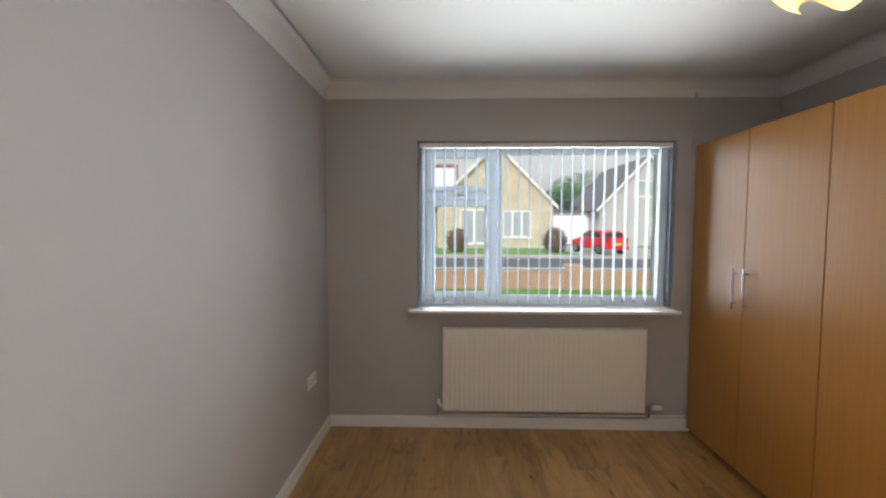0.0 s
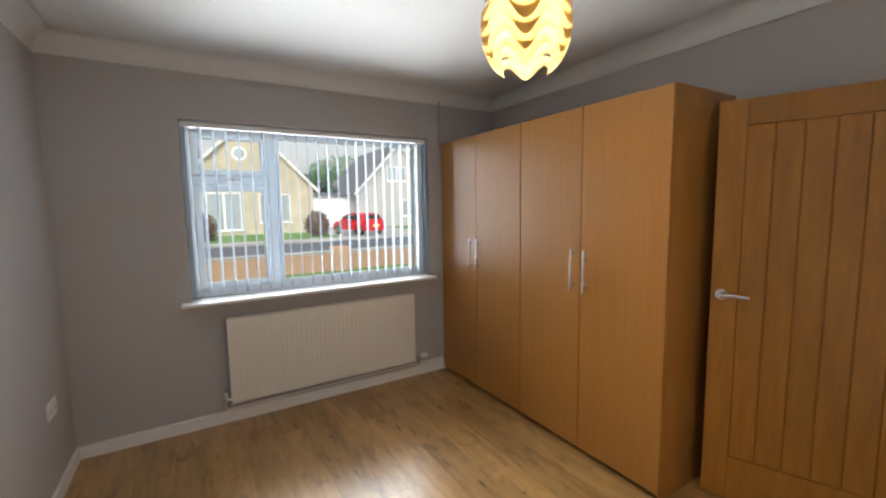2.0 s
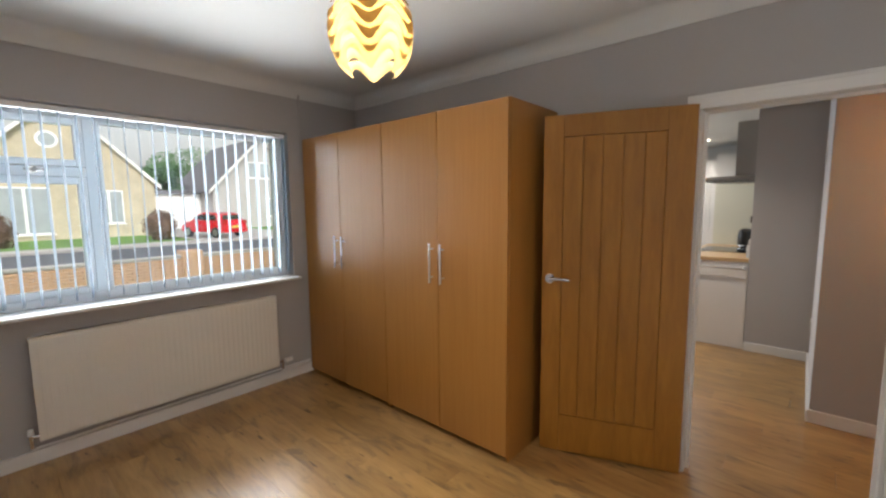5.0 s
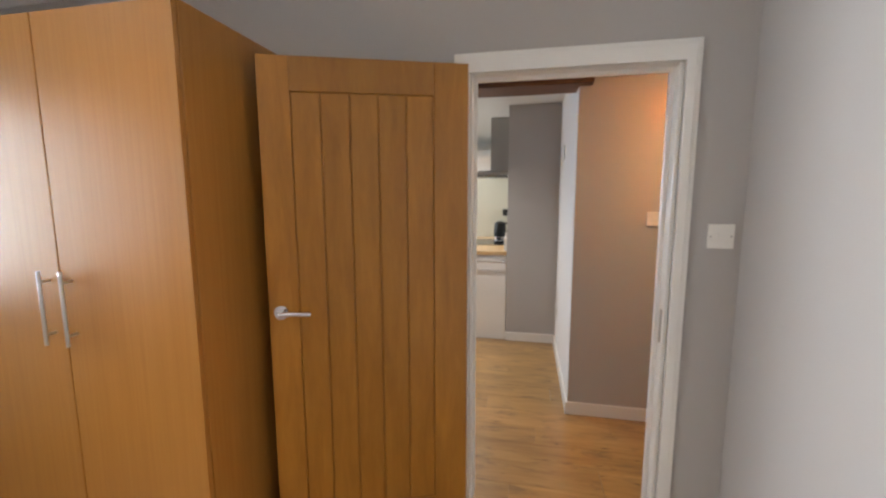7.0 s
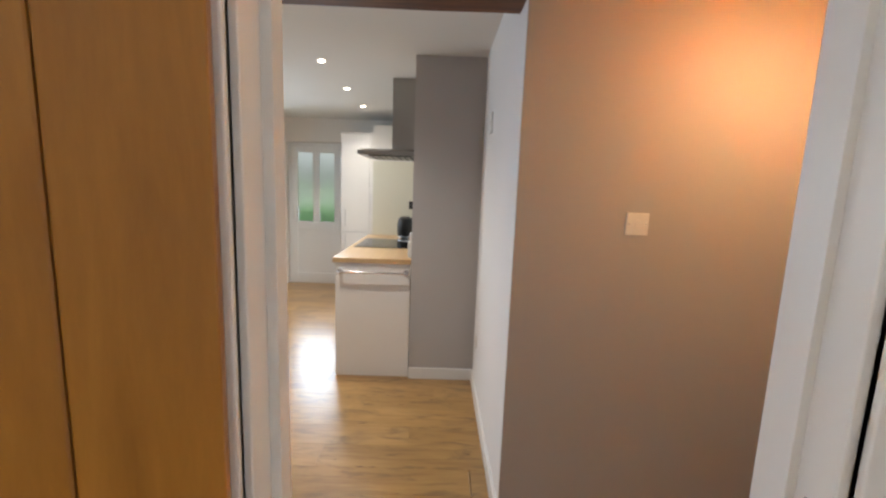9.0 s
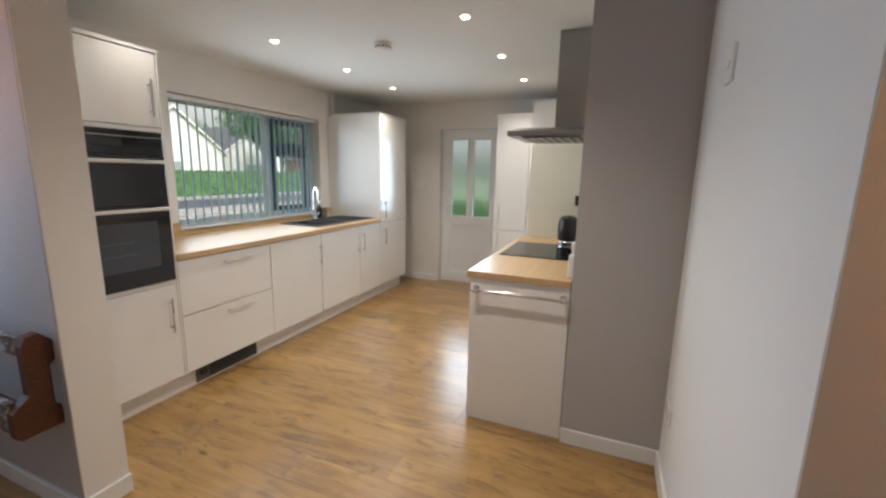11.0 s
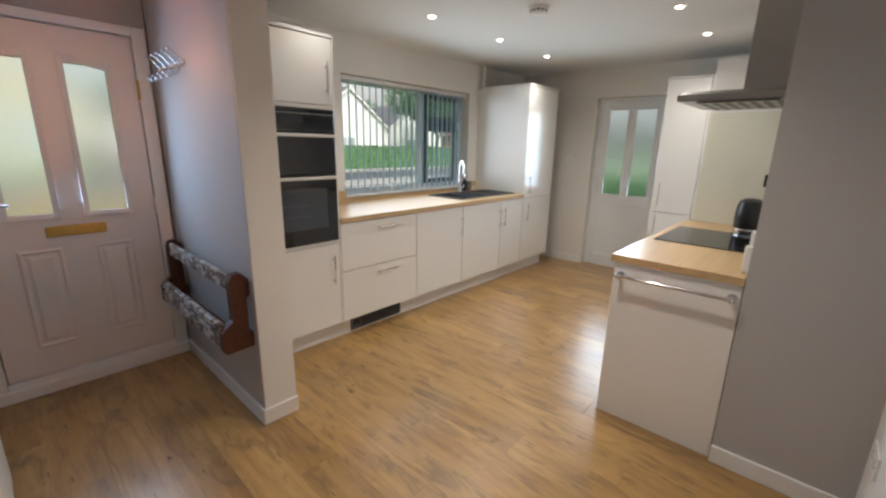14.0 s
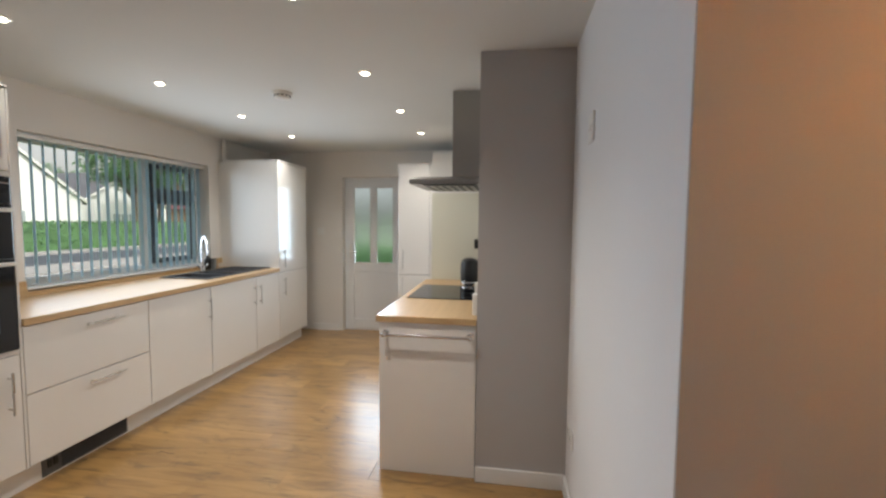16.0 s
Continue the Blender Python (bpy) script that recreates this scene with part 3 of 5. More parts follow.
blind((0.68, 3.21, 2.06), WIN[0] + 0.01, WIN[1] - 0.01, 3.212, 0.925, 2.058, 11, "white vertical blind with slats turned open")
bm = box(1.50, 3.165, 1.20, 1.512, 3.177, 1.30, 0.003)
add_tube(bm, (1.506, 3.171, 1.25), (1.506, 3.171, 2.06), 0.0015, 6)
single("blind_cord", bm, PLASTIC, "white pull cord with a weight on the blind", "blind cord")
blind((5.74, 3.33, 2.02), KWIN[0] + 0.01, KWIN[1] - 0.01, 3.335, 1.01, 2.008, 30, "pale blue-white vertical blind with half-turned slats", SHEER)

# ---------- bedroom things ----------


def bar_handle(parent, p, length, axis="z", out=(-1, 0, 0), r=0.006, off=0.032):
    """A bar handle centred at p, standing off the surface along out."""
    p, out = Vector(p), Vector(out)
    d = Vector((0, 0, 1)) if axis == "z" else Vector((1, 0, 0)) if axis == "x" else Vector((0, 1, 0))
    bm = bmesh.new()
    add_tube(bm, p + out * off - d * length / 2, p + out * off + d * length / 2, r)
    for s in (-1, 1):
        add_tube(bm, p + d * s * length * 0.36, p + out * off + d * s * length * 0.36, r * 0.85, 10)
    return part("handle", bm, SATIN, parent, "brushed steel bar handle", True)


WZ = 2.06


def wardrobe(y0, y1, label):
    ob = thing("wardrobe", (2.0, (y0 + y1) / 2, 0), label, "wardrobe", "fitted beech wardrobes")
    for a in (y0, y1 - 0.018):
        part("side_panel", box(1.738, a, 0.0, 2.28, a + 0.018, WZ, 0.0015), BEECH, ob)
    part("top_panel", box(1.738, y0 + 0.018, WZ - 0.02, 2.28, y1 - 0.018, WZ - 0.002), BEECH, ob)
    part("bottom_panel", box(1.738, y0 + 0.018, 0.05, 2.28, y1 - 0.018, 0.07), BEECH, ob)
    part("back_panel", box(2.27, y0 + 0.018, 0.07, 2.28, y1 - 0.018, WZ - 0.02), BEECH, ob)
    part("plinth", box(1.775, y0 + 0.018, 0.0, 1.79, y1 - 0.018, 0.05), BEECH, ob)
    mid = (y0 + y1) / 2
    for k, (a, b) in enumerate(((y0 + 0.002, mid - 0.0025), (mid + 0.0025, y1 - 0.002))):
        d = part("door", box(1.717, a, 0.035, 1.735, b, WZ - 0.004, 0.0015), BEECH, ob)
        bar_handle(d, (1.717, mid + (-0.045 if k == 0 else 0.045), 1.125), 0.25)
    return ob


wardrobe(2.093, 3.13, "tall beech veneer wardrobe with two plain doors")
wardrobe(1.058, 2.091, "tall beech veneer wardrobe next to the open door")

rad = thing("radiator", (0.66, 3.1, 0.15), "cream panel radiator on brackets under the window", "radiator")


def radiator_panel(parent, x0, x1, z0, z1, y, n):
    """Pressed steel panel with upright flutes, facing -y."""
    bm = bmesh.new()
    prof = []
    step = (x1 - x0 - 0.04) / n
    for i in range(n):
        u = x0 + 0.02 + i * step
        prof += [(u, 0.0), (u + step * 0.30, 0.0), (u + step * 0.42, 0.0014), (u + step * 0.88, 0.0014)]
    prof = [(x0, 0.004)] + prof + [(x1 - 0.02, 0.0), (x1, 0.004)]
    zs = [(z0, 0.010), (z0 + 0.012, 0.0), (z0 + 0.04, 0.0), (z1 - 0.03, 0.0), (z1 - 0.008, 0.0), (z1, 0.008)]
    grid = [[bm.verts.new((u, y + dy + (d if 1 <= k <= 3 else 0.004), z)) for u, d in prof] for k, (z, dy) in enumerate(zs)]
    for a, b in zip(grid, grid[1:]):
        for i in range(len(prof) - 1):
            bm.faces.new((a[i], a[i + 1], b[i + 1], b[i]))
    add_box(bm, x0 + 0.003, y + 0.012, z0 + 0.003, x1 - 0.003, y + 0.022, z1 - 0.003)
    part("panel", bm, RADIATOR, parent)


radiator_panel(rad, -0.052, 1.395, 0.15, 0.757, 3.075, 40)
for x in (0.2, 1.1):
    part("bracket", box(x, 3.098, 0.2, x + 0.03, BY1, 0.7), RADIATOR, rad)
bm = box(-0.052, 3.08, 0.757, 1.395, 3.125, 0.762, 0.001)
for i in range(44):
    add_box(bm, -0.03 + i * 0.032, 3.086, 0.762, -0.012 + i * 0.032, 3.118, 0.7635)
part("top_grille", bm, RADIATOR, rad)
for x, s in ((-0.085, 1), (1.43, -1)):
    bm = tube((x, 3.10, 0.12), (x, 3.10, 0.20), 0.011)
    add_tube(bm, (x, 3.10, 0.185), (x + s * 0.04, 3.10, 0.185), 0.010)
    part("valve", bm, CHROME, rad, "chrome radiator valve", True)
part("valve_head", tube((1.455, 3.10, 0.188), (1.515, 3.10, 0.188), 0.017, 20, 0.020), PLASTIC, rad, "white thermostatic valve head", True)
part("valve_head", tube((-0.085, 3.10, 0.20), (-0.085, 3.10, 0.235), 0.015, 16, 0.012), PLASTIC, rad, "white valve cap", True)
bm = bmesh.new()
add_pipe(bm, [(1.43, 3.10, 0.13), (1.43, 3.12, 0.10), (1.70, 3.12, 0.10)], 0.0075)
add_pipe(bm, [(-0.085, 3.10, 0.13), (-0.085, 3.125, 0.105), (1.70, 3.125, 0.118)], 0.0075)
single("heating_pipe", bm, GLOSS_TRIM, "white painted copper pipe along the skirting", "pipe", "", True)
single("corner_pipe", tube((1.705, 3.135, 2.0), (1.705, 3.135, 2.42), 0.008), GREY, "grey painted pipe rising beside the wardrobe", "pipe", "", True)


def plate(name, p, out, w, h, label, cat, rocker=True, sock=False):
    """A wall plate centred at p that faces along out (an axis)."""
    ob = thing(name, p, label, cat)
    m = Matrix.Translation(p) @ Vector(out).to_track_quat("Z", "Y").to_matrix().to_4x4()
    part("faceplate", box(-w / 2, -h / 2, 0.0, w / 2, h / 2, 0.009, 0.0025, m), PLASTIC, ob)
    if rocker:
        part("rocker", box(-0.010, -0.014, 0.009, 0.010, 0.014, 0.0125, 0.001, m), PLASTIC, ob)
    for s in (-1, 1):
        part("screw", tube(m @ Vector((s * w * 0.38, 0, 0.0085)), m @ Vector((s * w * 0.38, 0, 0.0098)), 0.003, 10), CHROME, ob)
    if sock:
        for u in (-w * 0.24, w * 0.24):
            bm = bmesh.new()
            for a, b in ((0, 0.012), (-0.011, -0.01), (0.011, -0.01)):
                add_box(bm, u + a - 0.003, b - 0.004, 0.008, u + a + 0.003, b + 0.004, 0.0096, 0, m)
            part("socket_hole", bm, DARK, ob)
    return ob


plate("light_switch", (BX1, -0.628, 1.347), (-1, 0, 0), 0.088, 0.088, "white light switch on the grey bedroom wall", "light switch")
plate("light_switch", (3.45, -0.728, 1.348), (-1, 0, 0), 0.088, 0.088, "white light switch on the warm-lit hall wall", "light switch")
plate("wall_socket", (BX0, 2.775, 0.49), (1, 0, 0), 0.146, 0.088, "white double socket low on the grey wall", "socket", False, True)
plate("wall_socket", (4.70, -0.247, 0.387), (0, 1, 0), 0.146, 0.088, "white socket low on the pale wall", "socket", False, True)
plate("thermostat", (4.391, -0.247, 1.86), (0, 1, 0), 0.10, 0.12, "white heating control high on the pale wall", "thermostat")
plate("light_switch", (KX1, 2.545, 1.33), (-1, 0, 0), 0.088, 0.088, "white light switch beside the back door", "light switch")

# pendant lamp of wavy overlapping strips
pend = thing("pendant_lamp", (0.76, 1.0, 2.5), "glowing cream pendant lamp of layered wavy strips", "pendant lamp")
part("ceiling_rose", tube((0.76, 1.0, 2.475), (0.76, 1.0, 2.5), 0.05, 28, 0.045), PLASTIC, pend, "", True)
part("flex", tube((0.76, 1.0, 2.20), (0.76, 1.0, 2.476), 0.004, 8), PLASTIC, pend)
LC, LR, LH = Vector((0.76, 1.0, 2.078)), 0.126, 0.155


def shade_radius(z):
    q = max(-0.985, min(0.985, (z - LC.z) / LH))
    return LR * (1 - abs(q) ** 2.2) ** 0.5


for k in range(6):
    bm = bmesh.new()
    top, low = LC.z + 0.165 - k * 0.047, LC.z + 0.085 - k * 0.040
    rings = []
    for j in range(7):
        v = j / 6
        ring = []
        for i in range(120):
            th = 2 * math.pi * i / 120
            wave = math.cos(6 * th)
            z = top * (1 - v) + low * v - 0.040 * wave * (0.4 + 0.6 * v) * (1 - 0.35 * abs(k - 2.5) / 2.5)
            z = max(min(z, LC.z + LH), LC.z - LH)
            r = shade_radius(z) * (1 + 0.03 * wave) + 0.017 * v * v + 0.003
            ring.append(bm.verts.new((LC.x + r * math.cos(th + 0.83 + math.pi), LC.y + r * math.sin(th + 0.83 + math.pi), z)))
        rings.append(ring)
    for a, b in zip(rings, rings[1:]):
        for i in range(120):
            j = (i + 1) % 120
            bm.faces.new((a[i], a[j], b[j], b[i]))
    part("shade_strip", bm, SHADE, pend, smooth=True)
part("bulb_holder", tube((0.76, 1.0, 2.145), (0.76, 1.0, 2.20), 0.018, 16, 0.014), PLASTIC, pend, "", True)

# ---------- hall things ----------
beam = box(3.365, -0.325, 2.172, 3.628, 2.03, 2.295, 0.006)
bmesh.ops.subdivide_edges(beam, edges=[e for e in beam.edges if abs((e.verts[0].co - e.verts[1].co).y) > 1], cuts=24)
for v in beam.verts:
    v.co += noise.noise_vector(v.co * 3.0) * 0.004
structure("beam", beam, BEAM, "dark stained rough timber beam over the kitchen entrance", "beam")


def dome_lamp(x, y, label, drop=0.262):
    ob = thing("hall_lamp", (x, y, HZ), label, "ceiling lamp", "hall lamps")
    part("base", tube((x, y, HZ - 0.025), (x, y, HZ), 0.05, 28, 0.045), BRASS, ob, "", True)
    part("stem", tube((x, y, HZ - drop + 0.06), (x, y, HZ - 0.024), 0.006, 10), BRASS, ob)
    bm = bmesh.new()
    bmesh.ops.create_uvsphere(bm, u_segments=32, v_segments=18, radius=0.078, matrix=Matrix.Translation((x, y, HZ - drop)))
    bmesh.ops.delete(bm, geom=[v for v in bm.verts if v.co.z < HZ - drop - 0.05], context="VERTS")
    part("shade", bm, AMBER, ob, "amber glass shade", True)


dome_lamp(3.015, 2.42, "amber glass hall lamp glowing warmly under the ceiling")
dome_lamp(2.98, -1.12, "amber glass hall lamp glowing warmly under the ceiling", 0.19)

fd = structure_root("door_2", (3.0, DY, 0), "white panelled front door with two frosted panes", "front door")
bm = bmesh.new()
for x0, x1 in ((2.50, 2.572), (3.398, 3.468)):
    add_box(bm, x0, DY - 0.012, 0.0, x1, DY + 0.08, 2.098, 0.004)
add_box(bm, 2.572, DY - 0.012, 2.048, 3.398, DY + 0.08, 2.098, 0.004)
add_box(bm, 2.572, DY - 0.012, 0.0, 3.398, DY + 0.08, 0.105, 0.006)
add_box(bm, 2.50, DY - 0.03, 0.0, 3.468, DY - 0.012, 0.07, 0.004)
for x0, z0, x1, z1 in ((2.565, 0.09, 2.60, 2.06), (3.372, 0.09, 3.405, 2.06), (2.60, 2.02, 3.372, 2.06), (2.60, 0.09, 3.372, 0.14)):
    add_box(bm, x0, DY + 0.0565, z0, x1, DY + 0.0795, z1)
part("door_frame", bm, UPVC, fd)
leaf = part("door_leaf", wall_with_holes(2.580, 3.392, 0.112, 2.042, [(2.725, 2.915, 1.04, 1.86), (3.065, 3.255, 1.04, 1.86)], lambda bm, a, b, c, d: add_box(bm, a, DY + 0.005, b, c, DY + 0.055, d)), DOOR_WHITE, fd)
for x0, slope in ((2.725, 1), (3.065, -1)):
    x1 = x0 + 0.19
    zt = (1.845, 1.885) if slope == 1 else (1.885, 1.845)
    out = [(x0 - 0.022, 1.02), (x1 + 0.022, 1.02), (x1 + 0.022, zt[1] + 0.024), (x0 - 0.022, zt[0] + 0.024)]
    inn = [(x0 + 0.004, 1.045), (x1 - 0.004, 1.045), (x1 - 0.004, zt[1] - 0.004), (x0 + 0.004, zt[0] - 0.004)]
    bm = bmesh.new()
    vo = [bm.verts.new((p[0], DY + 0.004, p[1])) for p in out]
    vf = [bm.verts.new((p[0] * 0.97 + q[0] * 0.03, DY - 0.010, p[1] * 0.97 + q[1] * 0.03)) for p, q in zip(out, inn)]
    vi = [bm.verts.new((p[0], DY - 0.002, p[1])) for p in inn]
    vb = [bm.verts.new((p[0], DY + 0.03, p[1])) for p in inn]
    for i in range(4):
        j = (i + 1) % 4
        for a, b in ((vo, vf), (vf, vi), (vi, vb)):
            bm.faces.new((a[i], a[j], b[j], b[i]))
    part("glazing_bead", bm, DOOR_WHITE, leaf)
    pane("pane", x0 - 0.002, 1.035, x1 + 0.002, 1.90 - 0.0, DY + 0.026, leaf, FROST).visible_shadow = True


def raised_panel(parent, x0, z0, x1, z1, y, material):
    bm = bmesh.new()
    levels = [(0.0, 0.0), (0.012, -0.008), (0.026, 0.004), (0.05, -0.008)]
    rings = [[bm.verts.new(c) for c in ((x0 + s, y + d, z0 + s), (x1 - s, y + d, z0 + s), (x1 - s, y + d, z1 - s), (x0 + s, y + d, z1 - s))] for s, d in levels]
    for a, b in zip(rings, rings[1:]):
        for i in range(4):
            j = (i + 1) % 4
            bm.faces.new((a[i], a[j], b[j], b[i]))
    bm.faces.new(rings[-1])
    part("raised_panel", bm, material, parent)


raised_panel(leaf, 2.725, 0.275, 2.915, 0.85, DY + 0.0045, DOOR_WHITE)
raised_panel(leaf, 3.06, 0.275, 3.25, 0.85, DY + 0.0045, DOOR_WHITE)
part("letter_plate", add_box(box(2.86, DY - 0.009, 0.915, 3.13, DY + 0.004, 0.975, 0.003), 2.875, DY - 0.013, 0.928, 3.115, DY - 0.009, 0.962, 0.002), BRASS, leaf, "brass letter plate")
bm = box(2.61, DY - 0.006, 0.98, 2.642, DY + 0.004, 1.20, 0.004)
add_tube(bm, (2.626, DY - 0.006, 1.11), (2.626, DY - 0.05, 1.11), 0.009, 12)
add_pipe(bm, [(2.626, DY - 0.048, 1.11), (2.70, DY - 0.05, 1.112), (2.74, DY - 0.048, 1.108)], 0.008)
part("door_handle", bm, CHROME, leaf, "chrome lever handle on a long plate", True)
for z in (0.35, 1.05, 1.75):
    part("hinge", tube((3.396, DY - 0.014, z - 0.055), (3.396, DY - 0.014, z + 0.055), 0.008, 12), BRASS if z > 1.5 else PLASTIC, fd, "", True)

rack = thing("coat_hooks", (3.484, 2.85, 1.84), "chrome coat hook rack on the hall wall", "coat hooks")
part("rail", box(3.476, 2.62, 1.84, 3.484, 3.08, 1.868, 0.002), CHROME, rack)
for i in range(5):
    y = 2.66 + i * 0.095
    bm = bmesh.new()
    add_pipe(bm, [(3.478, y, 1.86), (3.444, y, 1.90), (3.419, y, 1.915)], 0.0038, 8)
    add_pipe(bm, [(3.478, y, 1.85), (3.449, y, 1.80), (3.429, y, 1.79), (3.414, y, 1.81)], 0.0038, 8)
    for p in ((3.419, y, 1.915), (3.414, y, 1.81)):
        bmesh.ops.create_uvsphere(bm, u_segments=10, v_segments=8, radius=0.0085, matrix=Matrix.Translation(p))
    part("hook", bm, CHROME, rack, "", True)

bench = thing("wall_bench", (3.484, 2.62, 0.45), "rustic wooden wall rack with limewashed boards and dark brackets", "wall rack")
for y in (2.115, 3.105):
    prof = [(3.482, 0.44), (3.482, 0.52), (3.464, 0.535), (3.464, 0.70), (3.482, 0.72), (3.482, 0.80), (3.444, 0.84), (3.404, 0.835), (3.389, 0.80), (3.389, 0.60), (3.358, 0.575), (3.334, 0.55), (3.334, 0.45), (3.349, 0.435)]
    b = prism(prof, "y", y - 0.022, y + 0.022)
    part("end_bracket", b, RUSTIC, bench, "dark stained bracket")


def rough_board(name, x0, z0, x1, z1, material):
    bm = box(x0, 2.137, z0, x1, 3.083, z1, 0.003)
    bmesh.ops.subdivide_edges(bm, edges=[e for e in bm.edges if abs((e.verts[0].co - e.verts[1].co).y) > 0.5], cuts=14)
    for v in bm.verts:
        v.co += noise.noise_vector(v.co * 9.0) * 0.003
    part(name, bm, material, bench, "worn limewashed board")


rough_board("top_board", 3.399, 0.745, 3.419, 0.825, LIMED)
rough_board("shelf_board", 3.352, 0.455, 3.465, 0.472, RUSTIC)
rough_board("front_board", 3.334, 0.545, 3.362, 0.585, LIMED)
rough_board("lower_board", 3.336, 0.455, 3.352, 0.53, LIMED)

hr = thing("radiator", (2.5, 1.95, 0.15), "white hall radiator beside the front door", "radiator")
part("front_panel", box(2.53, 1.60, 0.15, 2.56, 2.23, 0.75, 0.006), RADIATOR, hr)
part("back_panel", box(2.45, 1.60, 0.15, 2.48, 2.23, 0.75, 0.006), RADIATOR, hr)
part("top_grille", box(2.452, 1.602, 0.745, 2.558, 2.228, 0.752, 0.002), RADIATOR, hr)
for y in (1.75, 2.05):
    part("bracket", box(HX0, y, 0.2, 2.452, y + 0.04, 0.7), RADIATOR, hr)

# ---------- kitchen things ----------
YF, ZB, ZW = 2.565, 0.15, 0.908
GAP = 0.0015


def cabinet(name, x0, x1, z0, z1, label, group="window side kitchen units"):
    ob = thing(name, ((x0 + x1) / 2, 2.9, z0), label, "kitchen cabinet", group)
    part("carcass", box(x0 + 0.001, YF + 0.021, z0, x1 - 0.001, 3.20, z1 - 0.002, 0.001), CARCASS, ob)
    return ob


def front(ob, name, x0, x1, z0, z1):
    return part(name, box(x0 + GAP, YF, z0 + GAP, x1 - GAP, YF + 0.019, z1 - GAP, 0.0025), CAB, ob)


OUTY = (0, -1, 0)
tower = cabinet("oven_housing", 3.70, 4.322, ZB, 2.112, "tall white gloss unit holding a built-in oven")
d = front(tower, "door", 3.702, 4.32, ZB, 0.768)
bar_handle(d, (4.262, YF, 0.58), 0.22, out=OUTY)
d = front(tower, "door", 3.702, 4.32, 1.70, 2.108)
bar_handle(d, (4.268, YF, 1.86), 0.20, out=OUTY)
part("cornice", box(3.70, YF - 0.006, 2.112, 4.33, 3.2, 2.13, 0.002), CARCASS, tower)
part("side_panel", box(4.3225, YF, ZB, 4.334, 3.2, 2.112, 0.001), CAB, tower)
part("filler_strip", box(3.702, YF + 0.002, 0.77, 4.32, YF + 0.018, 0.793), CAB, tower)
part("filler_strip", box(3.702, YF + 0.002, 1.675, 4.32, YF + 0.018, 1.698), CAB, tower)

oven = thing("double_oven", (4.0, YF, 0.8), "black glass built-in double oven with pale bar handles", "oven")
part("control_panel", box(3.712, YF - 0.012, 1.54, 4.312, YF + 0.019, 1.672, 0.003), BLACK_GLASS, oven, "black glass control panel")
d = part("upper_door", box(3.712, YF - 0.014, 1.262, 4.312, YF + 0.019, 1.536, 0.003), BLACK_GLASS, oven)
part("handle", box(3.722, YF - 0.045, 1.497, 4.302, YF - 0.03, 1.517, 0.004), PLASTIC, d, "pale bar handle")
d2 = part("lower_door", box(3.712, YF - 0.014, 0.797, 4.312, YF + 0.019, 1.258, 0.003), BLACK_GLASS, oven)
part("handle", box(3.722, YF - 0.045, 1.228, 4.302, YF - 0.03, 1.248, 0.004), PLASTIC, d2, "pale bar handle")
for dd, z in ((d, 1.507), (d2, 1.238)):
    for x in (3.76, 4.25):
        part("handle_post", box(x, YF - 0.032, z - 0.008, x + 0.016, YF - 0.013, z + 0.008, 0.001), STEEL, dd)
part("door_window", box(3.79, YF - 0.0155, 0.90, 4.235, YF - 0.0138, 1.17, 0.0), plain("oven_window", (0.05, 0.06, 0.075), 0.08, var=0.1, bumpy=0.0), d2, "dark oven window")
for k in range(2):
    part("shelf_wire", box(3.80, YF - 0.0164, 0.99 + k * 0.07, 4.10, YF - 0.0153, 0.993 + k * 0.07), GRILLE, d2)
part("display", box(3.93, YF - 0.0132, 1.585, 4.09, YF - 0.0118, 1.625), plain("oven_display", (0.03, 0.03, 0.04), 0.2, var=0.1, bumpy=0.0), oven)
part("trim_line", box(3.714, YF - 0.0135, 1.637, 4.31, YF - 0.0118, 1.642), STEEL, oven)

drawers = cabinet("drawer_unit", 4.336, 5.095, ZB, ZW, "white gloss base unit with two wide drawers")
for z0, z1, hz in ((0.54, ZW - 0.005, 0.842), (ZB, 0.537, 0.488)):
    d = front(drawers, "drawer_front", 4.337, 5.094, z0, z1)
    bar_handle(d, (4.765, YF, hz), 0.24, "x", OUTY)
unit = cabinet("base_cabinet", 5.096, 5.712, ZB, ZW, "white gloss base unit with one door")
d = front(unit, "door", 5.097, 5.711, ZB, ZW - 0.005)
bar_handle(d, (5.68, YF, 0.72), 0.19, out=OUTY)
unit = cabinet("sink_cabinet", 5.714, 6.775, ZB, ZW - 0.21, "white gloss sink unit with two doors")
for x0, x1, hx in ((5.716, 6.352, 6.31), (6.354, 6.773, 6.40)):
    d = front(unit, "door", x0, x1, ZB, ZW - 0.005)
    bar_handle(d, (hx, YF, 0.725), 0.20, out=OUTY)
tall = cabinet("tall_cabinet", 6.78, 7.42, ZB, 2.112, "tall white gloss larder unit with two doors")
for z0, z1, hz in ((ZB, 0.893, 0.73), (0.896, 2.108, 1.045)):
    d = front(tall, "door", 6.796, 7.418, z0, z1)
    bar_handle(d, (6.86, YF, hz), 0.20, out=OUTY)
part("side_panel", box(6.778, YF, ZB, 6.794, 3.268, 2.112, 0.001), CAB, tall)
part("cornice", box(6.775, YF - 0.006, 2.112, 7.425, 3.2, 2.13, 0.002), CARCASS, tall)
single("plinth", box(3.70, 2.652, 0.0, 7.42, 2.69, ZB - 0.001, 0.001), CAB, "white plinth under the kitchen units", "plinth")
single("boxed_pipe", add_tube(tube((6.80, 3.22, 2.13), (6.80, 3.22, KZ), 0.011), (6.83, 3.22, 2.13), (6.83, 3.22, KZ), 0.011), GLOSS_TRIM, "white painted pipes rising above the tall unit", "pipe")

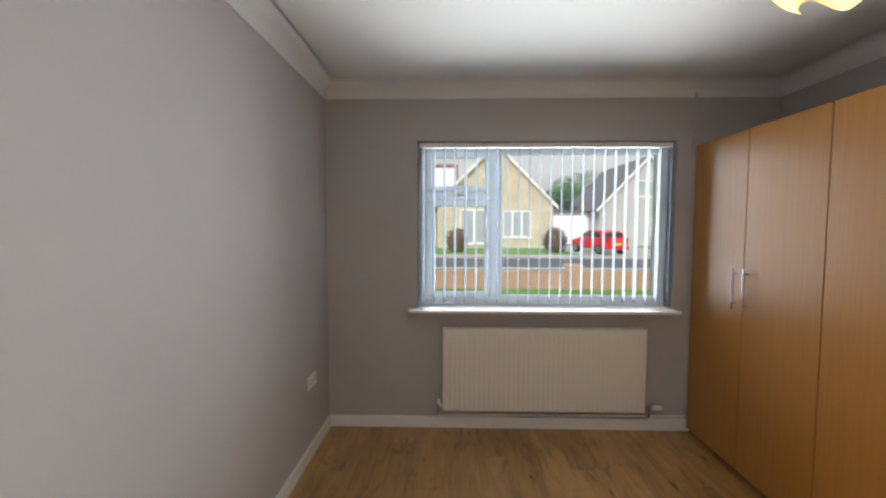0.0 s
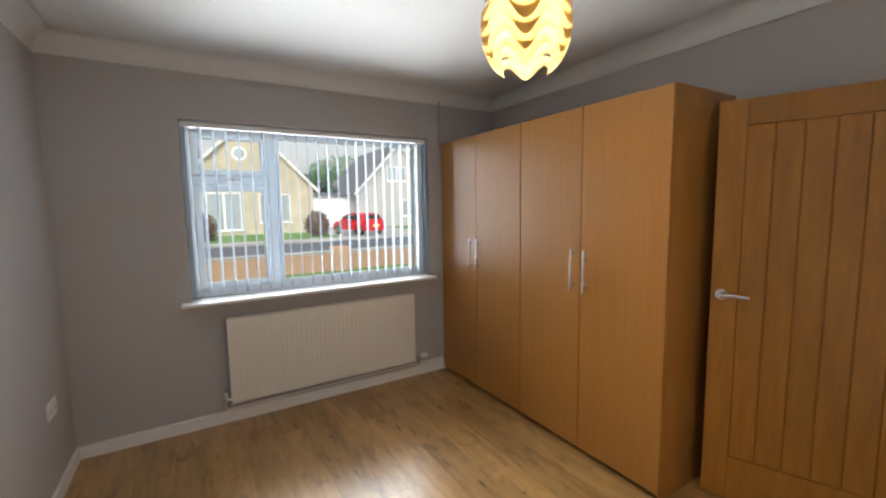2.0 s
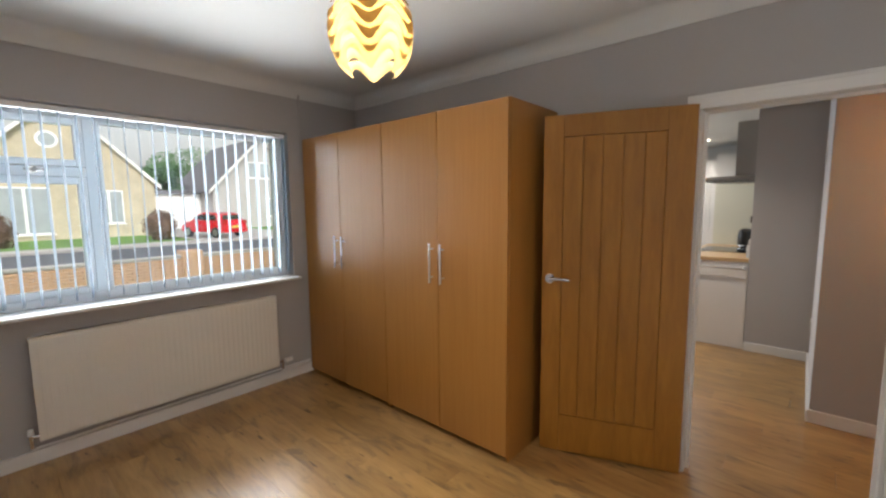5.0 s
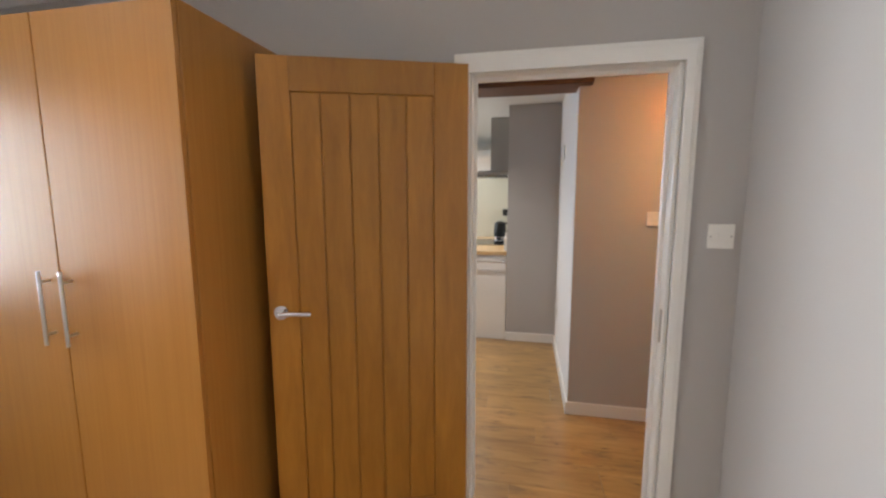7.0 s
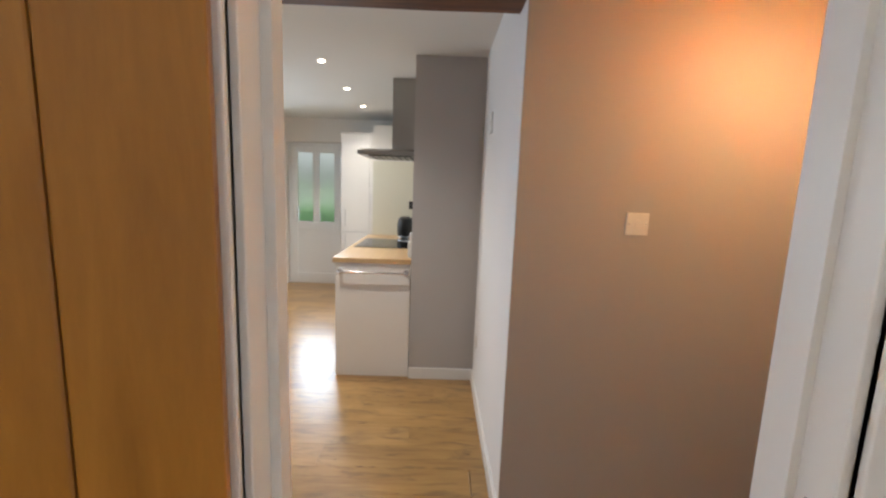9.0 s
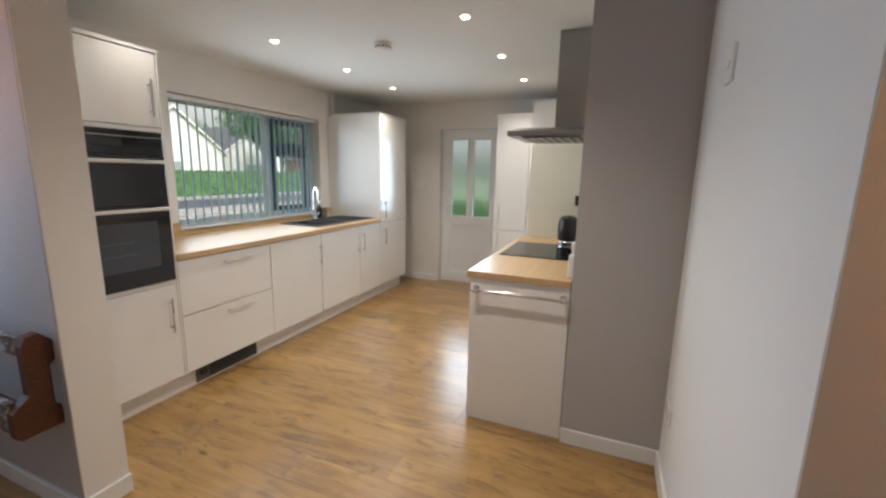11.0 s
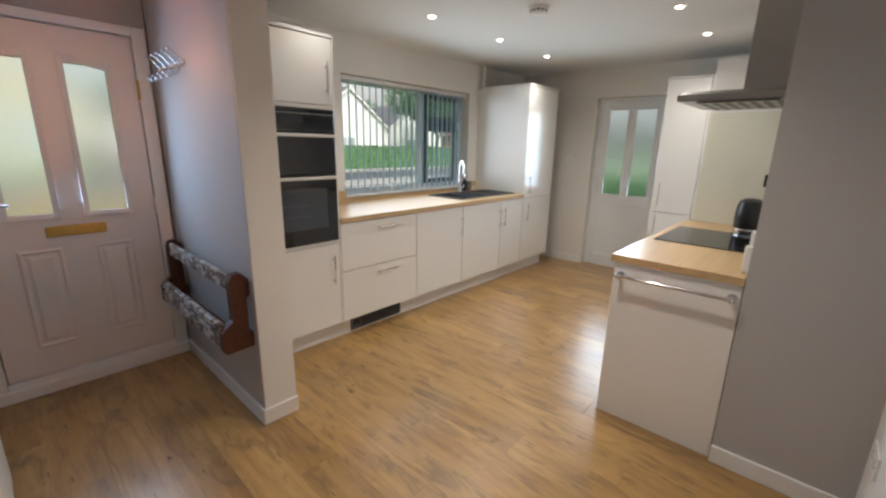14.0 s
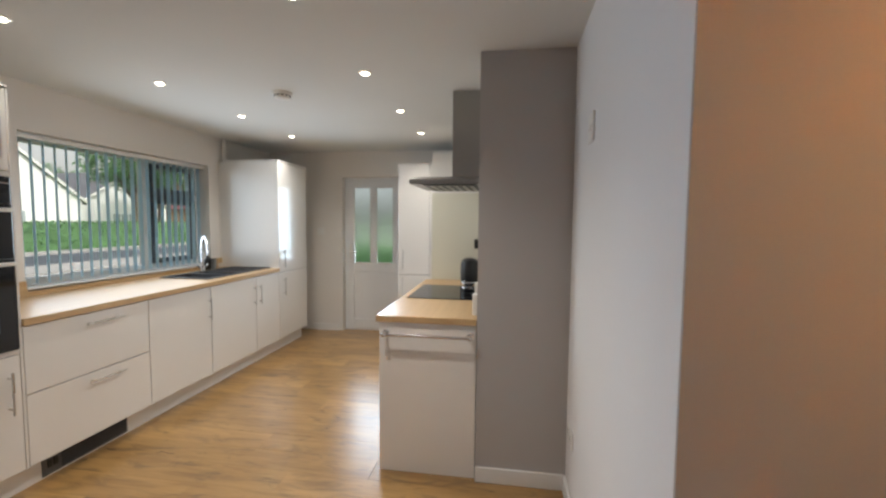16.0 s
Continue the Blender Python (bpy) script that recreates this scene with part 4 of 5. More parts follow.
heater = thing("plinth_heater", (4.71, 2.647, 0.0), "grey slatted heater set in the plinth", "plinth heater")
part("body", box(4.45, 2.644, 0.012, 4.975, 2.6515, 0.14, 0.002), GRILLE, heater)
for k in range(6):
    part("louvre", box(4.55, 2.637, 0.028 + k * 0.017, 4.96, 2.645, 0.036 + k * 0.017, 0.0015), DARK, heater)
for k in range(2):
    part("switch", box(4.475 + k * 0.032, 2.637, 0.055, 4.497 + k * 0.032, 2.645, 0.10, 0.002), BLACK, heater)

# worktop with a cut-out for the bowls
bm = bmesh.new()
BOWLS = ((5.84, 6.10), (6.14, 6.30))
add_box(bm, 4.336, 2.553, ZW, 5.83, FY - 0.001, ZW + 0.038, 0.003)
add_box(bm, 6.31, 2.553, ZW, 6.777, FY - 0.001, ZW + 0.038, 0.003)
add_box(bm, 5.83, 2.553, ZW, 6.31, 2.70, ZW + 0.038)
add_box(bm, 5.83, 3.10, ZW, 6.31, FY - 0.001, ZW + 0.038)
single("worktop", bm, TOP, "oak effect worktop under the kitchen window", "worktop")
bm = box(4.336, FY - 0.02, ZW + 0.0385, 6.70, FY - 0.001, ZW + 0.082, 0.002)
add_box(bm, 4.336, FY - 0.0205, ZW + 0.082, 4.862, FY - 0.001, ZW + 0.14, 0.002)
add_box(bm, 6.626, FY - 0.0205, ZW + 0.082, 6.776, FY - 0.001, ZW + 0.14, 0.002)
single("upstand", bm, TOP, "oak effect upstand behind the worktop", "upstand")

sink = thing("sink", (6.2, 2.9, ZW + 0.038), "black composite sink with two bowls and a ridged drainer", "sink")
ZS = ZW + 0.038
part("drainer", box(6.30, 2.66, ZS + 0.0005, 6.765, 3.12, ZS + 0.008, 0.002), GRANITE, sink)
part("front_rim", box(5.81, 2.66, ZS + 0.0005, 6.298, 2.70, ZS + 0.010, 0.003), GRANITE, sink)
part("back_rim", box(5.81, 3.10, ZS + 0.0005, 6.298, 3.14, ZS + 0.010, 0.003), GRANITE, sink)
for a, b in ((5.81, 5.84), (6.10, 6.14)):
    part("rim", box(a, 2.7005, ZS + 0.0005, b, 3.0995, ZS + 0.010, 0.002), GRANITE, sink)
for a, b in BOWLS:
    bm = bmesh.new()
    lo = [bm.verts.new(p) for p in ((a + 0.02, 2.72, 0.77), (b - 0.02, 2.72, 0.77), (b - 0.02, 3.08, 0.77), (a + 0.02, 3.08, 0.77))]
    hi = [bm.verts.new(p) for p in ((a, 2.70, ZS), (b, 2.70, ZS), (b, 3.10, ZS), (a, 3.10, ZS))]
    bm.faces.new(lo)
    for k in range(4):
        bm.faces.new((lo[k], lo[(k + 1) % 4], hi[(k + 1) % 4], hi[k]))
    part("bowl", bm, GRANITE, sink)
for k in range(9):
    part("drainer_ridge", box(6.36, 2.70 + k * 0.042, ZS + 0.008, 6.74, 2.713 + k * 0.042, ZS + 0.0125, 0.002), GRANITE, sink)
for a, b in BOWLS:
    part("waste", tube(((a + b) / 2, 2.9, 0.768), ((a + b) / 2, 2.9, 0.771), 0.04, 24), CHROME, sink, "chrome sink waste", True)

tap = thing("kitchen_tap", (6.30, 3.12, ZS), "tall chrome mixer tap with a swan neck", "tap")
bm = tube((6.30, 3.115, ZS + 0.008), (6.30, 3.115, ZS + 0.05), 0.026, 20, 0.022)
add_tube(bm, (6.30, 3.115, ZS + 0.05), (6.30, 3.115, 1.21), 0.012)
part("body", bm, CHROME, tap, "", True)
pts = [(6.30 - 0.055 * (1 - math.cos(a)) , 3.115 - 0.075 * (1 - math.cos(a)), 1.21 + 0.088 * math.sin(a)) for a in [i * math.pi / 12 for i in range(13)]]
part("spout", add_pipe(bmesh.new(), pts + [(pts[-1][0], pts[-1][1], 1.17)], 0.012), CHROME, tap, "", True)
for s in (-1, 1):
    part("lever", add_pipe(bmesh.new(), [(6.30, 3.115, ZS + 0.045), (6.30 + s * 0.05, 3.115, ZS + 0.05), (6.30 + s * 0.075, 3.11, ZS + 0.075)], 0.008), CHROME, tap, "", True)


def turned(profile, at, seg=28):
    """A round body from (radius, height) pairs."""
    bm = bmesh.new()
    rings = []
    for r, z in profile:
        rings.append([bm.verts.new((at[0] + r * math.cos(2 * math.pi * i / seg), at[1] + r * math.sin(2 * math.pi * i / seg), at[2] + z)) for i in range(seg)])
    for a, b in zip(rings, rings[1:]):
        for i in range(seg):
            j = (i + 1) % seg
            bm.faces.new((a[i], a[j], b[j], b[i]))
    bm.faces.new(rings[0][::-1])
    bm.faces.new(rings[-1])
    return bm


jar = thing("soap_dispenser", (6.47, 3.19, ZS), "dark bottle with a chrome pump beside the tap", "soap bottle")
part("bottle", turned([(0.03, 0), (0.034, 0.006), (0.034, 0.10), (0.028, 0.125), (0.012, 0.135), (0.012, 0.15)], (6.47, 3.19, ZS + 0.0)), BLACK, jar, "", True)
bm = tube((6.47, 3.19, ZS + 0.15), (6.47, 3.19, ZS + 0.19), 0.006, 10)
add_tube(bm, (6.47, 3.19, ZS + 0.188), (6.44, 3.15, ZS + 0.185), 0.005, 8)
part("pump", bm, CHROME, jar, "chrome pump", True)
g = thing("glass_tumbler", (6.54, 3.18, ZS), "small ridged grey glass beside the sink", "glass")
part("tumbler", turned([(0.026, 0), (0.03, 0.004), (0.036, 0.11), (0.032, 0.112), (0.027, 0.012)], (6.54, 3.18, ZS)), plain("smoked_glass", (0.20, 0.21, 0.22), 0.12, var=0.2, bumpy=0.0, coat=0.5), g, "", True)

# hob worktop with its end panel
pen = thing("hob_base_unit", (5.6, 0.5, 0), "white gloss base units under the hob worktop", "kitchen cabinet")
part("end_panel", box(4.862, 0.252, 0.0, 4.882, 0.815, 0.888, 0.002), CAB, pen, "plain white gloss end panel")
part("carcass", box(4.8825, 0.254, 0.0, 6.40, 0.76, 0.888), CARCASS, pen)
for k in range(3):
    d = part("door", box(4.884 + k * 0.505, 0.782, ZB, 5.386 + k * 0.505, 0.801, 0.885, 0.0025), CAB, pen)
    bar_handle(d, (5.32 + k * 0.505, 0.801, 0.72), 0.19, out=(0, 1, 0))
single("hob_worktop", box(4.845, 0.2505, 0.890, 6.405, 0.833, 0.928, 0.003), TOP, "oak effect worktop round the black hob", "worktop")
rail = thing("towel_rail", (4.862, 0.53, 0.83), "chrome towel rail on the white end panel", "towel rail")
part("bar", tube((4.812, 0.265, 0.826), (4.812, 0.795, 0.826), 0.009), CHROME, rail, "", True)
for y in (0.285, 0.775):
    bm = tube((4.862, y, 0.826), (4.812, y, 0.826), 0.010)
    add_tube(bm, (4.862, y, 0.826), (4.854, y, 0.826), 0.02, 20)
    bmesh.ops.create_uvsphere(bm, u_segments=14, v_segments=10, radius=0.016, matrix=Matrix.Translation((4.812, y, 0.826)))
    part("post", bm, CHROME, rail, "", True)

hob = thing("hob", (5.7, 0.55, 0.93), "black glass hob set in the worktop", "hob")
part("glass", box(5.40, 0.27, 0.9285, 6.02, 0.785, 0.934, 0.002), BLACK_GLASS, hob)
for x, y, r in ((5.56, 0.41, 0.09), (5.56, 0.65, 0.075), (5.86, 0.41, 0.075), (5.86, 0.65, 0.09)):
    bm = bmesh.new()
    for i in range(48):
        a, b = 2 * math.pi * i / 48, 2 * math.pi * (i + 1) / 48
        bm.faces.new([bm.verts.new((x + q * math.cos(t), y + q * math.sin(t), 0.9343)) for q, t in ((r, a), (r, b), (r - 0.003, b), (r - 0.003, a))])
    part("zone_ring", bm, GRILLE, hob, "thin grey cooking zone ring")

hood = thing("cooker_hood", (5.6, 0.5, 1.73), "brushed steel chimney cooker hood over the hob", "cooker hood")
bm = bmesh.new()
lo = [(5.30, 0.25), (5.90, 0.25), (5.90, 0.745), (5.30, 0.745)]
hi = [(5.46, 0.25), (5.74, 0.25), (5.74, 0.50), (5.46, 0.50)]
rings = [[bm.verts.new((*p, z)) for p in q] for q, z in ((lo, 1.722), (lo, 1.752))]
mid = [((a[0] + b[0]) / 2 * 0.3 + a[0] * 0.7, (a[1] + b[1]) / 2 * 0.3 + a[1] * 0.7) for a, b in zip(lo, hi)]
rings.append([bm.verts.new((*p, 1.768)) for p in mid])
rings.append([bm.verts.new((*p, 1.782)) for p in hi])
for a, b in zip(rings, rings[1:]):
    for i in range(4):
        j = (i + 1) % 4
        bm.faces.new((a[i], a[j], b[j], b[i]))
part("canopy", bm, STEEL, hood)
part("underside", box(5.31, 0.255, 1.719, 5.89, 0.735, 1.7235), STEEL, hood)
for k in range(3):
    part("grease_filter", box(5.34 + k * 0.18, 0.30, 1.712, 5.505 + k * 0.18, 0.66, 1.719, 0.002), GRILLE, hood, "grey mesh filter")
    for j in range(6):
        part("filter_slot", box(5.352 + k * 0.18, 0.32 + j * 0.055, 1.709, 5.493 + k * 0.18, 0.345 + j * 0.055, 1.7125), STEEL, hood)
part("chimney", box(5.475, 0.252, 1.778, 5.725, 0.478, KZ - 0.001, 0.002), STEEL, hood, "tall brushed steel chimney")
part("front_strip", box(5.32, 0.7452, 1.728, 5.88, 0.748, 1.746), STEEL, hood)

# splashback and tall units beyond the hob
unit = thing("fridge_housing", (6.7, 0.5, 0), "tall white gloss appliance housing at the end of the worktop", "kitchen cabinet")
part("carcass", box(6.42, 0.25, 0.0, 7.10, 0.76, 2.11), CARCASS, unit)
part("side_panel", box(6.406, 0.25, 0.0, 6.4195, 0.79, 2.112, 0.001), CAB, unit)
part("door", box(6.422, 0.762, 0.15, 7.10, 0.781, 2.108, 0.0025), CAB, unit)
single("splashback", box(6.3985, 0.252, 0.93, 6.405, 0.786, 1.735, 0.001), SPLASH, "glossy cream glass splashback above the worktop", "splashback")
unit = thing("tall_cabinet", (7.5, 1.1, 0), "tall white gloss unit beside the back door", "kitchen cabinet")
part("carcass", box(7.20, 0.80, ZB, 7.776, 1.318, 2.11), CARCASS, unit)
part("cornice", box(7.175, 0.80, 2.11, 7.776, 1.325, 2.128, 0.002), CARCASS, unit)
part("plinth", box(7.25, 0.80, 0.0, 7.266, 1.318, ZB), CAB, unit)
for z0, z1, hz, in ((ZB, 0.86, 0.72), (0.863, 2.108, 1.04)):
    d = part("door", box(7.18, 0.958, z0 + GAP, 7.199, 1.318, z1 - GAP, 0.0025), CAB, unit)
    bar_handle(d, (7.18, 1.26, hz), 0.22)
    d = part("door", box(7.18, 0.802, z0 + GAP, 7.199, 0.955, z1 - GAP, 0.0025), CAB, unit)
    bar_handle(d, (7.18, 0.94, hz + 0.19 if hz > 1 else hz), 0.24)

kettle = thing("kettle", (6.10, 0.40, 0.93), "black kettle with a chrome base on the worktop", "kettle")
part("base", turned([(0.078, 0), (0.08, 0.004), (0.08, 0.03), (0.074, 0.036)], (6.10, 0.40, 0.9285)), CHROME, kettle, "chrome base", True)
part("body", turned([(0.076, 0.036), (0.080, 0.05), (0.082, 0.12), (0.078, 0.18), (0.066, 0.215), (0.04, 0.232), (0.012, 0.236)], (6.10, 0.40, 0.9285)), BLACK, kettle, "", True)
part("handle", add_pipe(bmesh.new(), [(6.14, 0.34, 1.14), (6.155, 0.30, 1.13), (6.155, 0.285, 1.06), (6.145, 0.32, 1.0)], 0.012), BLACK, kettle, "", True)
plug = thing("wall_socket", (6.398, 0.375, 1.27), "black socket with plugs on the splashback", "socket")
part("faceplate", box(6.388, 0.30, 1.225, 6.3995, 0.385, 1.31, 0.002), BLACK, plug)
part("plug", box(6.355, 0.32, 1.235, 6.388, 0.365, 1.275, 0.004), BLACK, plug)
disp = thing("charger_stand", (4.96, 0.275, 0.93), "white plastic holder at the corner of the worktop", "holder")
part("back_plate", box(4.965, 0.2505, 0.93, 5.01, 0.272, 1.115, 0.004), PLASTIC, disp)
part("front_plate", box(4.93, 0.2505, 0.93, 4.960, 0.282, 1.055, 0.006), PLASTIC, disp)

# back door
bd = structure_root("door_3", (KX1, 1.84, 0), "white plastic back door with two frosted panes", "back door")


def ring_yz(bm, y0, z0, y1, z1, w, x0, x1, wb=None):
    wb = w if wb is None else wb
    add_box(bm, x0, y0, z0, x1, y0 + w, z1, 0.003)
    add_box(bm, x0, y1 - w, z0, x1, y1, z1, 0.003)
    add_box(bm, x0, y0 + w, z0, x1, y1 - w, z0 + wb, 0.003)
    add_box(bm, x0, y0 + w, z1 - w, x1, y1 - w, z1, 0.003)


bm = bmesh.new()
ring_yz(bm, 1.44, 0.0, 2.24, 2.045, 0.045, KX1 + 0.09, KX1 + 0.15, 0.03)
part("door_frame", bm, UPVC, bd)
leaf = bmesh.new()
ring_yz(leaf, 1.487, 0.032, 2.193, 1.998, 0.075, KX1 + 0.082, KX1 + 0.135, 0.12)
add_box(leaf, KX1 + 0.082, 1.562, 0.80, KX1 + 0.135, 2.118, 0.905, 0.003)
add_box(leaf, KX1 + 0.083, 1.81, 0.905, KX1 + 0.134, 1.87, 1.923, 0.003)
leaf = part("door_leaf", leaf, UPVC, bd)
part("lower_panel", box(KX1 + 0.10, 1.56, 0.15, KX1 + 0.12, 2.12, 0.80), UPVC, leaf)
for y0, y1 in ((1.562, 1.81), (1.87, 2.118)):
    bm = bmesh.new()
    ring_yz(bm, y0, 0.905, y1, 1.923, 0.016, KX1 + 0.078, KX1 + 0.11)
    part("glazing_bead", bm, UPVC, leaf)
    ob = part("pane", box(KX1 + 0.105, y0 + 0.01, 0.915, KX1 + 0.112, y1 - 0.01, 1.913), FROST, leaf)
    ob.visible_shadow = False
bm = box(KX1 + 0.072, 2.14, 0.96, KX1 + 0.083, 2.168, 1.16, 0.003)
add_pipe(bm, [(KX1 + 0.075, 2.154, 1.06), (KX1 + 0.035, 2.154, 1.06), (KX1 + 0.035, 2.05, 1.06)], 0.009)
part("door_handle", bm, PLASTIC, leaf, "white lever handle", True)

# downlights and smoke alarm
first = thing("downlight", (SPOTS[0][0], SPOTS[0][1], KZ), "white recessed ceiling downlight switched on", "downlight", "kitchen downlights")
x, y = SPOTS[0]
part("bezel", turned([(0.041, -0.001), (0.041, -0.005), (0.030, -0.007), (0.024, -0.002)], (x, y, KZ)), PLASTIC, first, "", True)
part("lens", tube((x, y, KZ - 0.012), (x, y, KZ - 0.0075), 0.021, 24), BULB, first, "bright lamp lens")
for x, y in SPOTS[1:]:
    copy_thing(first, Matrix.Translation((x, y, KZ)))
alarm = thing("smoke_alarm", (5.367, 1.686, KZ), "round white smoke alarm on the ceiling", "smoke alarm")
part("base", turned([(0.068, 0), (0.068, -0.012), (0.062, -0.016)], (5.367, 1.686, KZ)), PLASTIC, alarm, "", True)
part("cover", turned([(0.056, -0.016), (0.056, -0.026), (0.05, -0.040), (0.03, -0.046), (0.004, -0.047)], (5.367, 1.686, KZ)), PLASTIC, alarm, "", True)
for i in range(12):
    a = 2 * math.pi * i / 12
    part("vent_slot", box(0.052, -0.008, -0.030, 0.058, 0.008, -0.022, 0, Matrix.Translation((5.367, 1.686, KZ)) @ Matrix.Rotation(a, 4, "Z")), DARK, alarm)

# ---------- outside ----------
GZ = -0.35
structure("ground", box(-90, -60, GZ - 0.4, 150, 160, GZ), GRASS, "grassy ground round the houses", "ground")
structure("foundation", box(-1.08, -1.75, GZ, 8.0, 3.48, -0.1), MORTAR, "low base of the house", "foundation")
structure("road", box(-90, 16.9, GZ, 150, 22.6, GZ + 0.02), ASPHALT, "grey asphalt road past the gardens", "road")
structure("pavement", box(-90, 14.6, GZ, 150, 16.7, GZ + 0.10), PAVING, "pale concrete pavement beside the road", "pavement")
structure("pavement_far", box(-90, 22.8, GZ, 150, 24.4, GZ + 0.10), PAVING, "pale concrete pavement across the road", "pavement")
structure("kerb", add_box(box(-90, 16.7, GZ, 150, 16.9, GZ + 0.12, 0.01), -90, 22.6, GZ, 150, 22.8, GZ + 0.12, 0.01), PAVING, "concrete kerb stones", "kerb")
structure("driveway", box(7.95, 24.4, GZ, 15.0, 40, GZ + 0.03), PAVING, "pale drive with a parked car", "driveway")
structure("front_path", box(11.5, 4.2, GZ, 34, 14.6, GZ + 0.03), PAVING, "pale paved forecourt", "paving")

gw = thing("garden_wall", (3, 12, GZ), "low orange brick garden wall with piers", "garden wall")
part("core", box(-14, 12.03, GZ, 9.5, 12.18, 0.19), MORTAR, gw)
part("coping", box(-14, 11.97, 0.19, 9.5, 12.24, 0.25, 0.01), PAVING, gw)
for x in (-7.0, -1.9, 3.5, 8.9):
    part("pier", box(x - 0.24, 11.86, GZ, x + 0.24, 12.34, 0.36, 0.01), BRICK_R, gw)
BRICK_ME = mesh_of("brick", box(-0.108, -0.045, -0.031, 0.108, 0.045, 0.031, 0.004), BRICK_R)
many = bmesh.new()
for row in range(7):
    for i in range(102):
        x = -13.4 + i * 0.226 + (0.113 if row % 2 else 0)
        z = GZ + 0.04 + row * 0.073
        if -1.0 < x < 7.2:
            b = new("brick", BRICK_ME)
            b.parent = gw
            b.matrix_parent_inverse = gw.matrix_basis.inverted()
            b.matrix_basis = Matrix.Translation((x, 12.0 + random.uniform(-0.003, 0.003), z))
        else:
            add_box(many, x - 0.108, 11.955, z - 0.031, x + 0.108, 12.045, z + 0.031)
tagged(part("far_bricks", many, BRICK_R, gw), kind="stuff")


def gable_house(name, cx, y0, depth, half, eave, apex, walls, roof, label, base=GZ):
    """A house whose gable end faces the road; the ridge runs away from it."""
    ob = thing(name, (cx, y0 + depth / 2, base), label, "house")
    part("wall", prism([(cx - half, base), (cx + half, base), (cx + half, eave), (cx, apex), (cx - half, eave)], "y", y0, y0 + depth), walls, ob)
    for s in (-1, 1):
        k = (apex - eave) / half
        ex = half + 0.35
        r = prism([(cx, apex + 0.02), (cx + s * ex, apex - k * ex + 0.02), (cx + s * ex, apex - k * ex + 0.18), (cx, apex + 0.22)], "y", y0 - 0.2, y0 + depth + 0.2)
        part("roof", r, roof, ob)
        r = prism([(cx, apex + 0.24), (cx + s * ex, apex - k * ex + 0.20), (cx + s * ex, apex - k * ex - 0.06), (cx, apex - 0.04)], "y", y0 - 0.26, y0 - 0.205)
        part("barge_board", r, GLOSS_TRIM, ob)
    return ob


def house_window(ob, x0, z0, x1, z1, y, panes=2):
    w = part("window", box(x0, y - 0.03, z0, x1, y + 0.04, z1, 0.01), UPVC, ob)
    step = (x1 - x0) / panes
    for i in range(panes):
        part("pane", box(x0 + i * step + 0.07, y - 0.036, z0 + 0.08, x0 + (i + 1) * step - 0.07, y - 0.028, z1 - 0.08), HOUSE_PANE, w)
    part("sill", box(x0 - 0.08, y - 0.1, z0 - 0.08, x1 + 0.08, y + 0.02, z0, 0.01), GLOSS_TRIM, w)


h = gable_house("house", 3.35, 33, 11, 4.6, 3.1, 7.75, BRICK_Y, ROOF_M, "buff brick chalet bungalow with a white-edged gable")
house_window(h, 4.0, 0.5, 6.2, 2.6, 33, 3)
house_window(h, 0.6, 0.0, 2.8, 2.7, 33, 2)
w = part("window", tube((2.88, 32.96, 5.47), (2.88, 33.03, 5.47), 0.50, 32), UPVC, h, "round white window")
part("pane", tube((2.88, 32.95, 5.47), (2.88, 32.97, 5.47), 0.36, 32), HOUSE_PANE, w)
wing = thing("house", (-5, 38, GZ), "buff brick house with a maroon tiled roof", "house")
part("wall", box(-12, 35, GZ, -1.4, 44, 2.6), BRICK_Y, wing)
part("roof", prism([(34.6, 2.5), (44.4, 2.5), (39.5, 7.2)], "x", -12.4, 0.5), ROOF_M, wing)
part("dormer", box(-4.5, 35.6, 4.2, 0.3, 38.5, 6.3), RENDER, wing)
house_window(wing, -6.0, 0.3, -3.0, 2.2, 35, 2)
h = gable_house("house", 17.2, 37, 11, 4.2, 3.0, 7.4, GREY_RENDER, ROOF_G, "grey rendered house with a steep gable")
house_window(h, 16.0, 4.0, 18.0, 5.4, 37, 2)
house_window(h, 17.5, 0.6, 19.8, 2.2, 37, 2)
gar = thing("garage", (12.5, 40, GZ), "white garage with a dark flat roof", "garage")
part("wall", box(9.2, 40, GZ, 14.6, 46, 2.6), RENDER, gar)
part("roof", box(9.0, 39.8, 2.6, 14.8, 46.2, 2.9), ROOF_G, gar)
part("garage_door", box(11.6, 39.95, GZ + 0.03, 14.0, 40.02, 2.0, 0.01), UPVC, gar)
h = gable_house("house", 26.6, 34, 12, 4.6, 2.9, 6.4, RENDER, ROOF_G, "white rendered house with a wide gable")
house_window(h, 24.3, 0.5, 27.2, 2.1, 34, 3)
h = gable_house("house", 39.0, 38, 12, 4.8, 2.9, 6.0, RENDER, ROOF_G, "white rendered house across the road")
house_window(h, 37.4, 0.5, 40.0, 2.1, 38, 3)
h = gable_house("house", 52.0, 36, 12, 4.8, 2.9, 6.6, BRICK_R, ROOF_M, "red brick house further along the road")
house_window(h, 50.4, 0.5, 53.0, 2.1, 36, 3)


